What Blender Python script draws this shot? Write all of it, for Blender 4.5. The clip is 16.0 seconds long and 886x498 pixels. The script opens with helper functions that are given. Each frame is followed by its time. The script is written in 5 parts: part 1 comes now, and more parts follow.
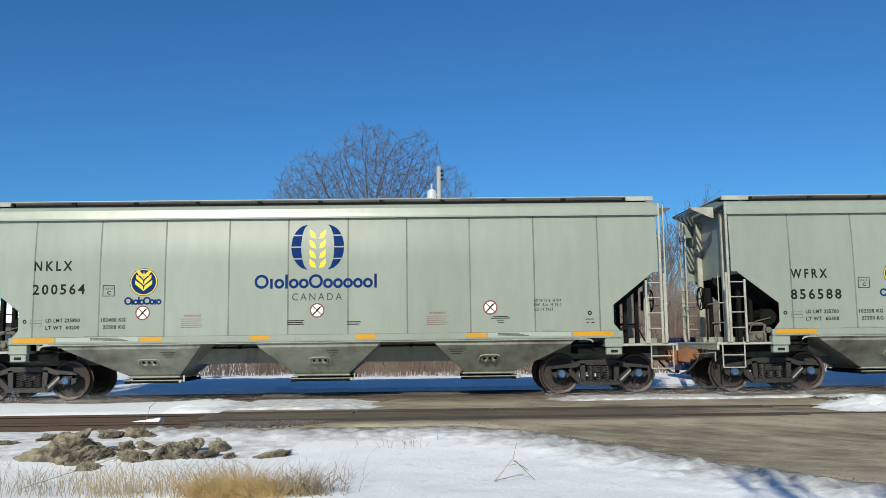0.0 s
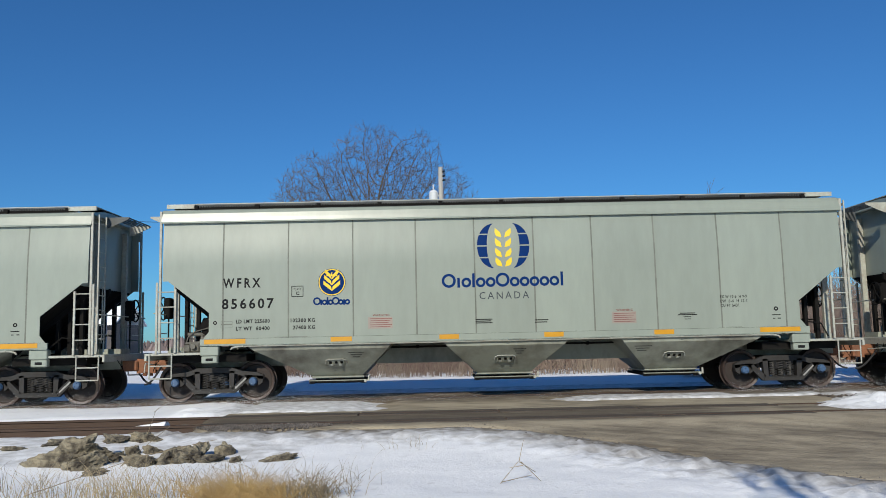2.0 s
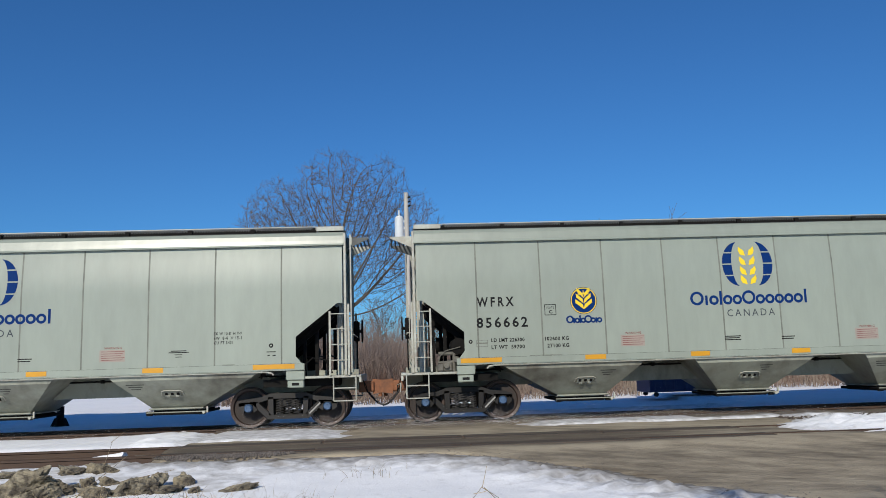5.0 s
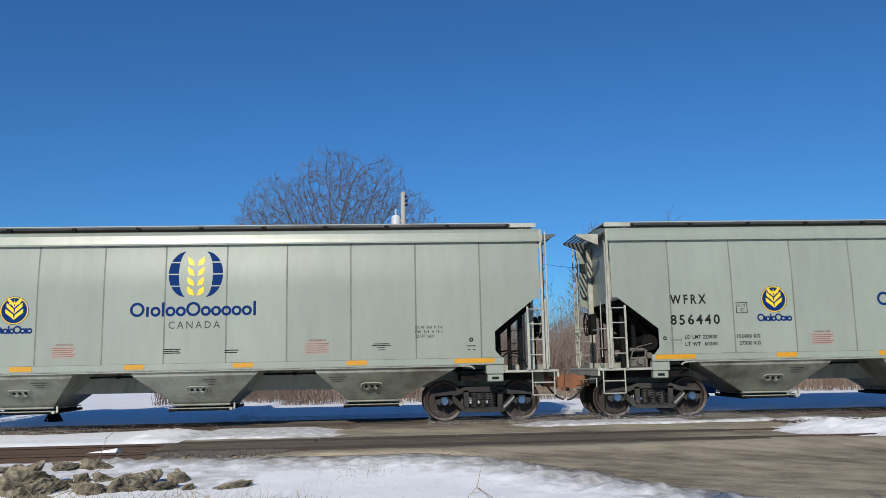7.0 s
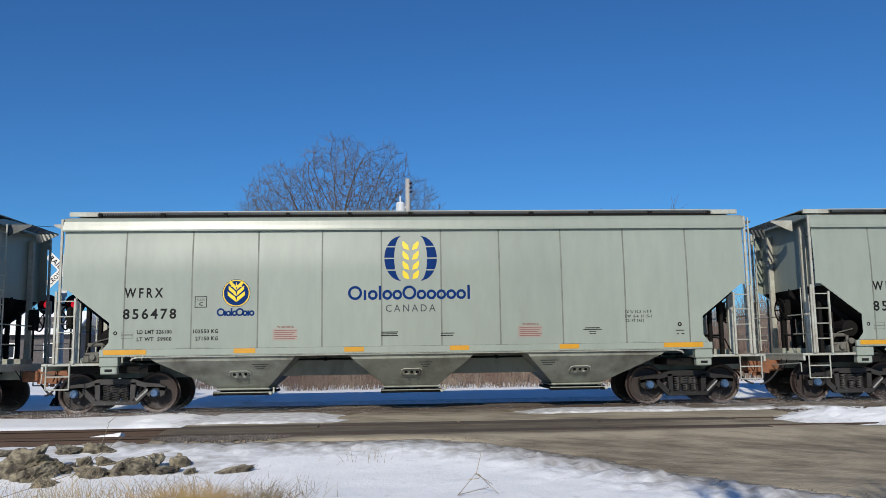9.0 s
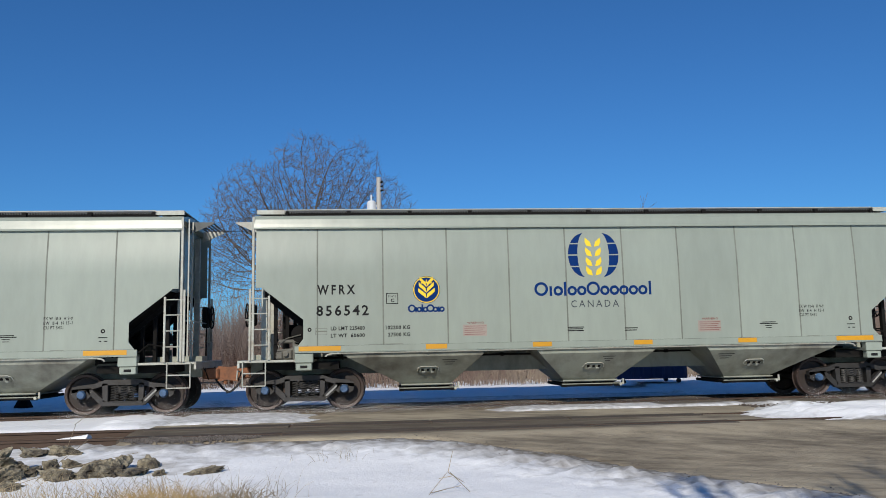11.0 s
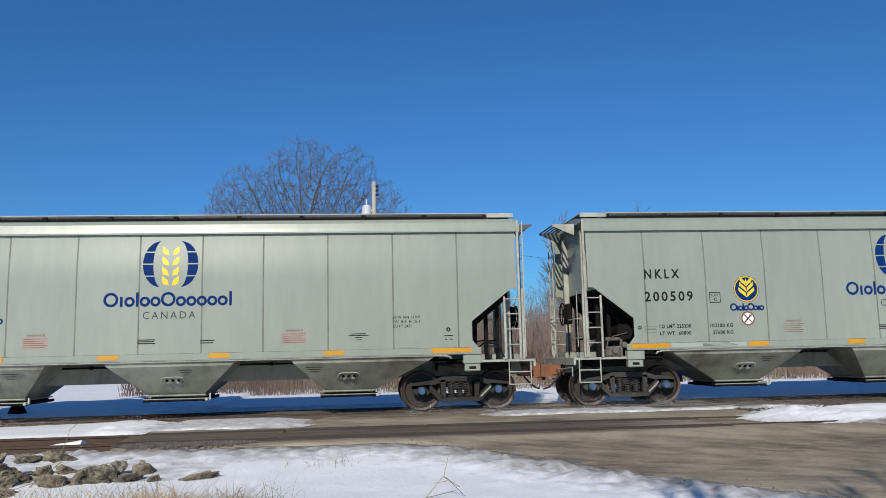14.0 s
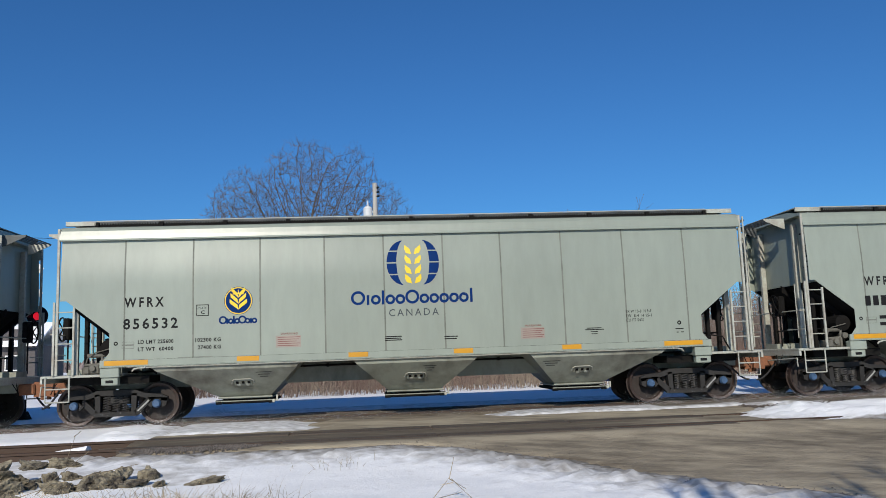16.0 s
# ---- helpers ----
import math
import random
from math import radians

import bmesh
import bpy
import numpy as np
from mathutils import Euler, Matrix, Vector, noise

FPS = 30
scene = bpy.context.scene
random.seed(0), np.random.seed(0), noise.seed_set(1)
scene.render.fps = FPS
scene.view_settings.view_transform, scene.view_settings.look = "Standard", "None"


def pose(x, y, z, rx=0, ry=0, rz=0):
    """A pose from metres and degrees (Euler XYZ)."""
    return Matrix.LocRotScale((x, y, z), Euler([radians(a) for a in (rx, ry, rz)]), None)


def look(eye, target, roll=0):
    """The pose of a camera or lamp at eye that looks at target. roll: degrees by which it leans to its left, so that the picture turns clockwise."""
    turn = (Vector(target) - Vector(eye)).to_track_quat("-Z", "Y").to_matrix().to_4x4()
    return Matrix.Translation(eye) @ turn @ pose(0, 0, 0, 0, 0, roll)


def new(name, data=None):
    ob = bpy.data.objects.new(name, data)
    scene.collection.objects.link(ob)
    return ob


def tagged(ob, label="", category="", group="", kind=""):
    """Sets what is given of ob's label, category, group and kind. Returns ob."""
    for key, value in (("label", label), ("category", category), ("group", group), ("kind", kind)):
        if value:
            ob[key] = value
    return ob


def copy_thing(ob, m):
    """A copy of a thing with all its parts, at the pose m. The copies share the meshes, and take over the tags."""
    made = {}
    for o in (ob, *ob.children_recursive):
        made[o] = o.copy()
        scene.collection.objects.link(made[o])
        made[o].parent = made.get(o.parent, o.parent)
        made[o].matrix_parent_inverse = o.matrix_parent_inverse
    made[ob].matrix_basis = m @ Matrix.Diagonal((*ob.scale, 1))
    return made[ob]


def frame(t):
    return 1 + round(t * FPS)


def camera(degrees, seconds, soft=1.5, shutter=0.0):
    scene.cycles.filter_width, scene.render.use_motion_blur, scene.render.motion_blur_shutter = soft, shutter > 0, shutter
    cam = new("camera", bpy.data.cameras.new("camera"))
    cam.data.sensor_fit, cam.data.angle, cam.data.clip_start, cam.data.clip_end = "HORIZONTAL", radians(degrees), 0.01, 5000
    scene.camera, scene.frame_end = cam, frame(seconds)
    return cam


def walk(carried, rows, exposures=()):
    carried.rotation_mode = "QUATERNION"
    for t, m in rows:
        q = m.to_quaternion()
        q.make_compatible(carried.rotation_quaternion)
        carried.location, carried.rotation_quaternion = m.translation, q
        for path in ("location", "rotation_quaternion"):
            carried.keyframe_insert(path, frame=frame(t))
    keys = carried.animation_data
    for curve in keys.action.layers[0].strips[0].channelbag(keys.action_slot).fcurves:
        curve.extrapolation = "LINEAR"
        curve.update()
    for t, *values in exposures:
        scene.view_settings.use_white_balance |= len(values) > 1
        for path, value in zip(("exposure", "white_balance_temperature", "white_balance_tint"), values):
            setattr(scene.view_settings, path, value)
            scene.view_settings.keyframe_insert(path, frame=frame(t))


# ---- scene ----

cam = camera(57.0, 16.0, soft=0.65)


def aim(x, z, yaw, pitch, roll):
    """Hand-held camera pose: yaw to its left, pitch up, roll to its right, in degrees."""
    return pose(x, 0, z, 0, 0, yaw) @ pose(0, 0, 0, 90 + pitch) @ pose(0, 0, 0, 0, 0, -roll)


walk(cam, [
    (0, aim(-0.04, 1.26, -1.01, 6.42, 0.72)),
    (0.5, aim(-0.05, 1.25, -1.01, 6.33, 0.83)),
    (1, aim(-0.05, 1.26, -0.96, 6.27, 1.30)),
    (1.5, aim(-0.05, 1.27, -0.82, 6.27, 1.44)),
    (2, aim(-0.06, 1.28, -0.86, 6.44, 1.28)),
    (2.5, aim(-0.02, 1.27, -0.69, 6.61, 1.22)),
    (3, aim(-0.02, 1.27, -0.76, 7.66, 1.24)),
    (5.5, aim(-0.01, 1.27, -3.64, 8.18, 1.78)),
    (6, aim(0.01, 1.27, -3.64, 8.11, 1.64)),
    (6.5, aim(0.02, 1.28, -3.57, 8.23, 1.50)),
    (7, aim(-0.03, 1.27, -3.56, 8.16, 1.14)),
    (7.5, aim(-0.01, 1.27, -3.37, 7.91, 0.77)),
    (8, aim(-0.01, 1.27, -3.25, 7.67, 0.62)),
    (8.5, aim(0.02, 1.27, -3.25, 7.53, 0.71)),
    (9, aim(0.02, 1.27, -3.17, 7.25, 0.81)),
    (11.5, aim(0.02, 1.27, -5.58, 7.05, 1.22)),
    (12, aim(0.03, 1.27, -5.66, 6.88, 1.20)),
    (12.5, aim(0.03, 1.27, -5.60, 6.90, 1.07)),
    (13, aim(0.03, 1.28, -5.58, 7.14, 0.83)),
    (13.5, aim(0.04, 1.28, -5.55, 7.44, 0.94)),
    (14, aim(0.02, 1.27, -5.54, 7.42, 1.32)),
    (14.5, aim(0.05, 1.28, -5.37, 7.26, 1.64)),
    (15, aim(0.04, 1.27, -5.44, 7.35, 1.75)),
    (15.5, aim(0.03, 1.28, -5.46, 7.57, 2.06)),
    (16, aim(0.01, 1.29, -5.43, 7.42, 2.09)),
], exposures=[(0, 0.16, 6800, 4), (0.5, 0.06, 6740, 6), (1.2, 0.02, 6700, 6), (3, 0.02, 6620, 10), (5.5, 0.0, 6600, 10), (16, 0.0, 6600, 10)])

# ---- light ----
world = bpy.data.worlds.new("sky")
scene.world = world
world.use_nodes = True
wn = world.node_tree
sky = wn.nodes.new("ShaderNodeTexSky")
sky.sky_type = "NISHITA"
sky.sun_disc = False
SUN_TO = Vector((-0.27, -1.0, 0.58)).normalized()
sky.sun_elevation = math.asin(SUN_TO.z)
sky.sun_rotation = math.atan2(SUN_TO.x, SUN_TO.y)
sky.altitude, sky.air_density, sky.dust_density, sky.ozone_density = 200.0, 1.0, 0.2, 3.0
wn.nodes["Background"].inputs["Strength"].default_value = 0.068
deep = wn.nodes.new("ShaderNodeMix")
deep.data_type, deep.blend_type = "RGBA", "MULTIPLY"
deep.inputs["Factor"].default_value, deep.inputs["B"].default_value = 1.0, (0.37, 0.87, 1.39, 1)
wn.links.new(sky.outputs["Color"], deep.inputs["A"])
wn.links.new(deep.outputs["Result"], wn.nodes["Background"].inputs["Color"])
sun = new("sun", bpy.data.lights.new("sun", "SUN"))
sun.data.energy, sun.data.angle, sun.data.color = 4.2, radians(0.53), (0.97, 0.91, 0.80)
sun.matrix_world = look((0, 0, 30), Vector((0, 0, 30)) - SUN_TO)

# ---- materials ----
def material(name, colour, rough=0.6, metal=0.0, vary=0.15, scale=6.0, stretch=(1, 1, 1), dark=None, bump=0.0, bump_scale=40.0, spec=0.5, patch=0.5, rand=0.0, lo=None, hi=None, turn=0.0):
    """A procedural surface: two scales of noise mix the colour with a darker or dirtier one, and a fine bump."""
    m = bpy.data.materials.new(name)
    m.use_nodes = True
    nt = m.node_tree
    bsdf = nt.nodes["Principled BSDF"]
    bsdf.inputs["Roughness"].default_value, bsdf.inputs["Metallic"].default_value = rough, metal
    bsdf.inputs["Specular IOR Level"].default_value = spec
    co = nt.nodes.new("ShaderNodeTexCoord")
    mp = nt.nodes.new("ShaderNodeMapping")
    mp.inputs["Scale"].default_value = stretch
    if turn:
        mp.vector_type = "TEXTURE"
        mp.inputs["Scale"].default_value = [1 / k for k in stretch]
        mp.inputs["Rotation"].default_value[2] = radians(turn)
    nt.links.new(co.outputs["Object"], mp.inputs["Vector"])
    n1, n2 = nt.nodes.new("ShaderNodeTexNoise"), nt.nodes.new("ShaderNodeTexNoise")
    n1.inputs["Scale"].default_value, n1.inputs["Detail"].default_value = scale * 0.17, 3.0
    n2.inputs["Scale"].default_value, n2.inputs["Detail"].default_value = scale, 8.0
    n2.inputs["Roughness"].default_value = 0.62
    for n in (n1, n2):
        nt.links.new(mp.outputs["Vector"], n.inputs["Vector"])
    add = nt.nodes.new("ShaderNodeMath")
    add.operation = "ADD"
    nt.links.new(n1.outputs["Fac"], add.inputs[0])
    nt.links.new(n2.outputs["Fac"], add.inputs[1])
    ramp = nt.nodes.new("ShaderNodeMapRange")
    ramp.inputs["From Min"].default_value, ramp.inputs["From Max"].default_value = lo or 0.5 + patch * 0.5, hi or 1.5 - patch * 0.3
    nt.links.new(add.outputs[0], ramp.inputs["Value"])
    mix = nt.nodes.new("ShaderNodeMix")
    mix.data_type = "RGBA"
    dark = dark or tuple(c * (1 - 2.2 * vary) for c in colour)
    mix.inputs["A"].default_value, mix.inputs["B"].default_value = (*colour, 1), (*dark, 1)
    nt.links.new(ramp.outputs["Result"], mix.inputs["Factor"])
    out = mix.outputs["Result"]
    if rand:
        info, hue, mr = nt.nodes.new("ShaderNodeObjectInfo"), nt.nodes.new("ShaderNodeHueSaturation"), nt.nodes.new("ShaderNodeMapRange")
        mr.inputs["To Min"].default_value, mr.inputs["To Max"].default_value = 1 - rand, 1 + rand
        nt.links.new(info.outputs["Random"], mr.inputs["Value"])
        nt.links.new(mr.outputs["Result"], hue.inputs["Value"])
        nt.links.new(out, hue.inputs["Color"])
        out = hue.outputs["Color"]
    nt.links.new(out, bsdf.inputs["Base Color"])
    if bump:
        nb, b = nt.nodes.new("ShaderNodeTexNoise"), nt.nodes.new("ShaderNodeBump")
        nb.inputs["Scale"].default_value, nb.inputs["Detail"].default_value = bump_scale, 5.0
        nt.links.new(mp.outputs["Vector"], nb.inputs["Vector"])
        b.inputs["Strength"].default_value, b.inputs["Distance"].default_value = bump, 1.0 / bump_scale
        nt.links.new(nb.outputs["Fac"], b.inputs["Height"])
        nt.links.new(b.outputs["Normal"], bsdf.inputs["Normal"])
    return m


PAINT = material("pale_grey_green_paint", (0.270, 0.303, 0.256), 0.33, spec=0.55, vary=0.07, scale=5, stretch=(1, 1, 0.25), bump=0.018, bump_scale=1.1, rand=0.05)
HOPPER = material("road_dusted_paint", (0.285, 0.30, 0.25), 0.5, vary=0.25, scale=3, stretch=(1, 1, 0.6), dark=(0.115, 0.108, 0.088), lo=0.88, hi=1.35, bump=0.05, bump_scale=8)
GRIME = material("seam_grime", (0.185, 0.195, 0.165), 0.8, vary=0.2, scale=9)
FRAME = material("pale_metal_fittings", (0.40, 0.42, 0.37), 0.5, vary=0.2, scale=14, dark=(0.25, 0.22, 0.18))
# dirty black steel, darkened further so its colour carries undercarriage shade
DARK = material("dirty_steel_painted_shade", (0.012, 0.0115, 0.011), 0.85, spec=0.1, vary=0.2, scale=9)
GRATE = material("galvanised_walkway", (0.09, 0.10, 0.10), 0.6, metal=0.0, vary=0.2, scale=20)
CAST = material("dusty_cast_steel", (0.030, 0.029, 0.029), 0.65, rand=0.55, vary=0.25, scale=12, dark=(0.018, 0.016, 0.014), bump=0.2, bump_scale=60, spec=0.3)
WHEEL = material("rusty_wheel_steel", (0.020, 0.0145, 0.0125), 0.7, metal=0.1, vary=0.25, scale=10, dark=(0.034, 0.023, 0.02))
TREAD = material("worn_wheel_rim", (0.058, 0.039, 0.033), 0.55, metal=0.2, vary=0.2, scale=10)
CAPBLUE = material("blue_bearing_cap", (0.05, 0.11, 0.22), 0.5, vary=0.2, scale=30)
VALVE = material("grimy_valve_iron", (0.13, 0.125, 0.105), 0.7, vary=0.25, scale=14, dark=(0.05, 0.045, 0.038))
RUST = material("rusty_coupler_steel", (0.26, 0.10, 0.045), 0.8, vary=0.25, scale=14, dark=(0.10, 0.05, 0.03), bump=0.2)
SPRING = material("worn_coil_springs", (0.07, 0.066, 0.062), 0.5, metal=0.3, vary=0.2, scale=12)
RUBBER = material("black_rubber", (0.025, 0.025, 0.027), 0.6, vary=0.1)
ORANGE = material("orange_reflective_strip", (0.56, 0.27, 0.01), 0.4, vary=0.06)
BLUE = material("navy_decal", (0.003, 0.026, 0.125), 0.6, spec=0.06, vary=0.06, scale=3)
YELLOW = material("yellow_decal", (0.78, 0.56, 0.015), 0.4, vary=0.05, scale=3)
BLACK = material("black_stencil", (0.012, 0.012, 0.013), 0.7, vary=0.1, spec=0.15)
RED = material("red_stencil", (0.19, 0.04, 0.03), 0.5, vary=0.1)
CHALK = material("chalky_marking", (0.33, 0.33, 0.32), 0.8, vary=0.2)
WHITE = material("white_decal", (0.80, 0.80, 0.78), 0.4, vary=0.04)
CREAM = material("cream_spray_paint", (0.60, 0.57, 0.42), 0.6, vary=0.12)


def snow_material():
    m = material("old_snow", (0.92, 0.925, 0.93), 0.65, vary=0.03, scale=1.3, dark=(0.84, 0.85, 0.86), bump=0.14, bump_scale=16, spec=0.3, patch=0.6)
    return m


SNOW = snow_material()


def dirty_snow_material():
    """Snow that takes grit where the ground's dirt attribute is high."""
    m = snow_material()
    nt = m.node_tree
    bsdf = nt.nodes["Principled BSDF"]
    old = bsdf.inputs["Base Color"].links[0].from_socket
    at, mix, n, mr = (nt.nodes.new(k) for k in ("ShaderNodeAttribute", "ShaderNodeMix", "ShaderNodeTexNoise", "ShaderNodeMapRange"))
    at.attribute_name, mix.data_type = "dirt", "RGBA"
    n.inputs["Scale"].default_value, n.inputs["Detail"].default_value = 5.0, 8.0
    co = nt.nodes["Texture Coordinate"]
    nt.links.new(co.outputs["Object"], n.inputs["Vector"])
    mul = nt.nodes.new("ShaderNodeMath")
    mul.operation = "MULTIPLY_ADD"
    nt.links.new(at.outputs["Fac"], mul.inputs[0])
    mul.inputs[1].default_value = 1.1
    nt.links.new(n.outputs["Fac"], mul.inputs[2])
    nt.links.new(mul.outputs[0], mr.inputs["Value"])
    mr.inputs["From Min"].default_value, mr.inputs["From Max"].default_value = 0.62, 1.35
    mix.inputs["B"].default_value = (0.15, 0.125, 0.093, 1)
    grain, gb = nt.nodes.new("ShaderNodeTexNoise"), nt.nodes.new("ShaderNodeBump")
    grain.inputs["Scale"].default_value, grain.inputs["Detail"].default_value = 34.0, 6.0
    nt.links.new(co.outputs["Object"], grain.inputs["Vector"])
    nt.links.new(grain.outputs["Fac"], gb.inputs["Height"])
    gb.inputs["Strength"].default_value, gb.inputs["Distance"].default_value = 0.22, 0.03
    nt.links.new(bsdf.inputs["Normal"].links[0].from_socket, gb.inputs["Normal"])
    nt.links.new(gb.outputs["Normal"], bsdf.inputs["Normal"])
    nt.links.new(old, mix.inputs["A"])
    nt.links.new(mr.outputs["Result"], mix.inputs["Factor"])
    nt.links.new(mix.outputs["Result"], bsdf.inputs["Base Color"])
    return m


GROUND_SNOW = dirty_snow_material()
PLANK = material("muddy_crossing_plank", (0.085, 0.066, 0.05), 0.8, vary=0.3, scale=3, stretch=(0.3, 3, 1), dark=(0.035, 0.028, 0.022), bump=0.4)
ROAD = material("wet_gravel_road", (0.38, 0.325, 0.235), 0.75, spec=0.25, vary=0.2, scale=3.4, stretch=(0.4, 1.0, 1), turn=-24, lo=0.88, hi=1.34, dark=(0.10, 0.08, 0.058), bump=0.5, bump_scale=24, patch=0.35)
nt = ROAD.node_tree
bsdf = nt.nodes["Principled BSDF"]
at, mud_n, mud_f, mud_r, mud_mix = (nt.nodes.new(k) for k in ("ShaderNodeAttribute", "ShaderNodeTexNoise", "ShaderNodeMath", "ShaderNodeMapRange", "ShaderNodeMix"))
at.attribute_name, mud_mix.data_type, mud_f.operation = "mud", "RGBA", "ADD"
mud_n.inputs["Scale"].default_value, mud_n.inputs["Detail"].default_value = 2.2, 7.0
squash = nt.nodes.new("ShaderNodeMapping")
squash.inputs["Scale"].default_value = (0.45, 1.6, 1)
nt.links.new(nt.nodes["Texture Coordinate"].outputs["Object"], squash.inputs["Vector"])
nt.links.new(squash.outputs["Vector"], mud_n.inputs["Vector"])
nt.links.new(at.outputs["Fac"], mud_f.inputs[0])
nt.links.new(mud_n.outputs["Fac"], mud_f.inputs[1])
nt.links.new(mud_f.outputs[0], mud_r.inputs["Value"])
mud_r.inputs["From Min"].default_value, mud_r.inputs["From Max"].default_value, mud_r.inputs["To Max"].default_value = 0.85, 1.5, 0.85
nt.links.new(bsdf.inputs["Base Color"].links[0].from_socket, mud_mix.inputs["A"])
mud_mix.inputs["B"].default_value = (0.085, 0.066, 0.048, 1)
nt.links.new(mud_r.outputs["Result"], mud_mix.inputs["Factor"])
nt.links.new(mud_mix.outputs["Result"], bsdf.inputs["Base Color"])
BALLAST = material("ballast_stone", (0.16, 0.14, 0.125), 0.85, vary=0.3, scale=30, bump=0.8, bump_scale=30)
RAIL = material("rusty_rail", (0.062, 0.034, 0.020), 0.7, vary=0.2, scale=9, stretch=(0.2, 1, 1), dark=(0.034, 0.019, 0.012), bump=0.2)
TIE = material("weathered_tie", (0.09, 0.07, 0.055), 0.9, vary=0.25, scale=8, stretch=(4, 0.4, 1), bump=0.3)
DIRT = material("frozen_dirt", (0.27, 0.235, 0.165), 0.9, vary=0.25, scale=9, lo=0.9, hi=1.2, dark=(0.055, 0.045, 0.033), bump=1.0, bump_scale=14)
STRAW = material("dry_grass", (0.60, 0.43, 0.19), 0.8, vary=0.25, scale=5, dark=(0.26, 0.16, 0.06))
PALE = material("pale_straw", (0.60, 0.47, 0.27), 0.8, vary=0.2, scale=8)
STALK = material("grey_dry_stalks", (0.34, 0.27, 0.17), 0.8, vary=0.2, scale=8)
BARK = material("grey_bark", (0.12, 0.10, 0.08), 0.9, vary=0.2, scale=3, bump=0.3)
TWIG = material("bare_twigs", (0.145, 0.112, 0.09), 0.9, vary=0.2, scale=1)
REED = material("red_brown_scrub", (0.25, 0.205, 0.16), 0.9, vary=0.25, scale=4.0, stretch=(1, 0.3, 0.2), lo=0.85, hi=1.15, dark=(0.15, 0.10, 0.08))
POLE = material("weathered_pole", (0.50, 0.47, 0.43), 0.85, vary=0.15, scale=4, stretch=(4, 4, 0.3))
CAN = material("grey_enamel", (0.62, 0.64, 0.65), 0.4, vary=0.06)
WIRE = material("cable", (0.03, 0.03, 0.03), 0.6, vary=0.05)
FARWOOD = material("far_woods", (0.25, 0.20, 0.19), 0.9, vary=0.25, scale=0.25)



# ---- lettering ----
# cars in running order, the leading one first: mark, number, load limit, light weight, the two in kilograms
CARS = [("WFRX", "", "", "", "", ""),
        ("NKLX", "200564", "225800", "60200", "102400", "27300"), ("WFRX", "856588", "225700", "60300", "102350", "27350"),
        ("WFRX", "856607", "225600", "60400", "102300", "27400"), ("WFRX", "856451", "225900", "60100", "102450", "27250"),
        ("WFRX", "", "", "", "", ""), ("WFRX", "856662", "226300", "59700", "102600", "27100"),
        ("WFRX", "856708", "226300", "59700", "102600", "27100"), ("WFRX", "856440", "225800", "60200", "102400", "27300"),
        ("WFRX", "856478", "226100", "59900", "102550", "27150"), ("WFRX", "856646", "226200", "59800", "102550", "27150"),
        ("WFRX", "856542", "225400", "60600", "102200", "27500"), ("NKLX", "200588", "225600", "60400", "102300", "27400"),
        ("WFRX", "856511", "226100", "59900", "102550", "27150"), ("NKLX", "200509", "225200", "60800", "102100", "27600"),
        ("WFRX", "856532", "225600", "60400", "102300", "27400"), ("WFRX", "", "", "", "", ""), ("WFRX", "", "", "", "", "")]


LETTERS = {}
SPACING = {0.026: 1.5, 0.022: 1.3, 0.002: 1.4}


def raw_text(text, bold, shear):
    """Outline of a text in the built-in font, as vertices and faces; made once for each text."""
    key = (text, bold, shear)
    if key not in LETTERS:
        cu = bpy.data.curves.new("lettering", "FONT")
        cu.body, cu.size, cu.offset, cu.shear, cu.resolution_u = text, 1.0, bold, shear, 2
        cu.space_character = SPACING.get(bold, 1.12)
        tmp = bpy.data.objects.new("lettering", cu)
        scene.collection.objects.link(tmp)
        bpy.context.view_layer.update()
        me = bpy.data.meshes.new_from_object(tmp.evaluated_get(bpy.context.evaluated_depsgraph_get()))
        co = np.array([v.co[:] for v in me.vertices])
        LETTERS[key] = co, [tuple(f.vertices) for f in me.polygons]
        bpy.data.objects.remove(tmp)
        bpy.data.curves.remove(cu)
        bpy.data.meshes.remove(me)
    return LETTERS[key]


for mark, number, ld, lt, kg1, kg2 in CARS:
    raw_text(mark, 0.026, 0.0)
    if number:
        raw_text(number, 0.022, 0.0)
        for s in ("LD LMT " + ld, "LT WT  " + lt, kg1 + " KG", kg2 + " KG"):
            raw_text(s, 0.03, 0.0)

# ---- mesh helpers ----
def part(name, bm, mat, parent=None, label=""):
    """Links a bmesh as one mesh object under a thing or a part."""
    me = bpy.data.meshes.new(name)
    bm.to_mesh(me)
    bm.free()
    me.materials.append(mat)
    ob = new(name, me)
    ob.parent = parent
    if label:
        tagged(ob, label)
    return ob


def empty(name, m=None):
    ob = new(name)
    ob.empty_display_size = 0.3
    if m is not None:
        ob.matrix_basis = m
    return ob


def box(bm, x0, x1, y0, y1, z0, z1, bevel=0.0):
    r = bmesh.ops.create_cube(bm, size=1.0, matrix=Matrix.LocRotScale(((x0 + x1) / 2, (y0 + y1) / 2, (z0 + z1) / 2), None, (x1 - x0, y1 - y0, z1 - z0)))
    if bevel:
        es = list({e for v in r["verts"] for e in v.link_edges})
        bmesh.ops.bevel(bm, geom=es, offset=bevel, segments=1, affect="EDGES")
    return bm


def rod(bm, a, b, r, seg=6, r2=None):
    a, b = Vector(a), Vector(b)
    d = b - a
    m = Matrix.Translation((a + b) / 2) @ d.to_track_quat("Z", "Y").to_matrix().to_4x4()
    bmesh.ops.create_cone(bm, cap_ends=True, segments=seg, radius1=r, radius2=r if r2 is None else r2, depth=d.length, matrix=m)
    return bm


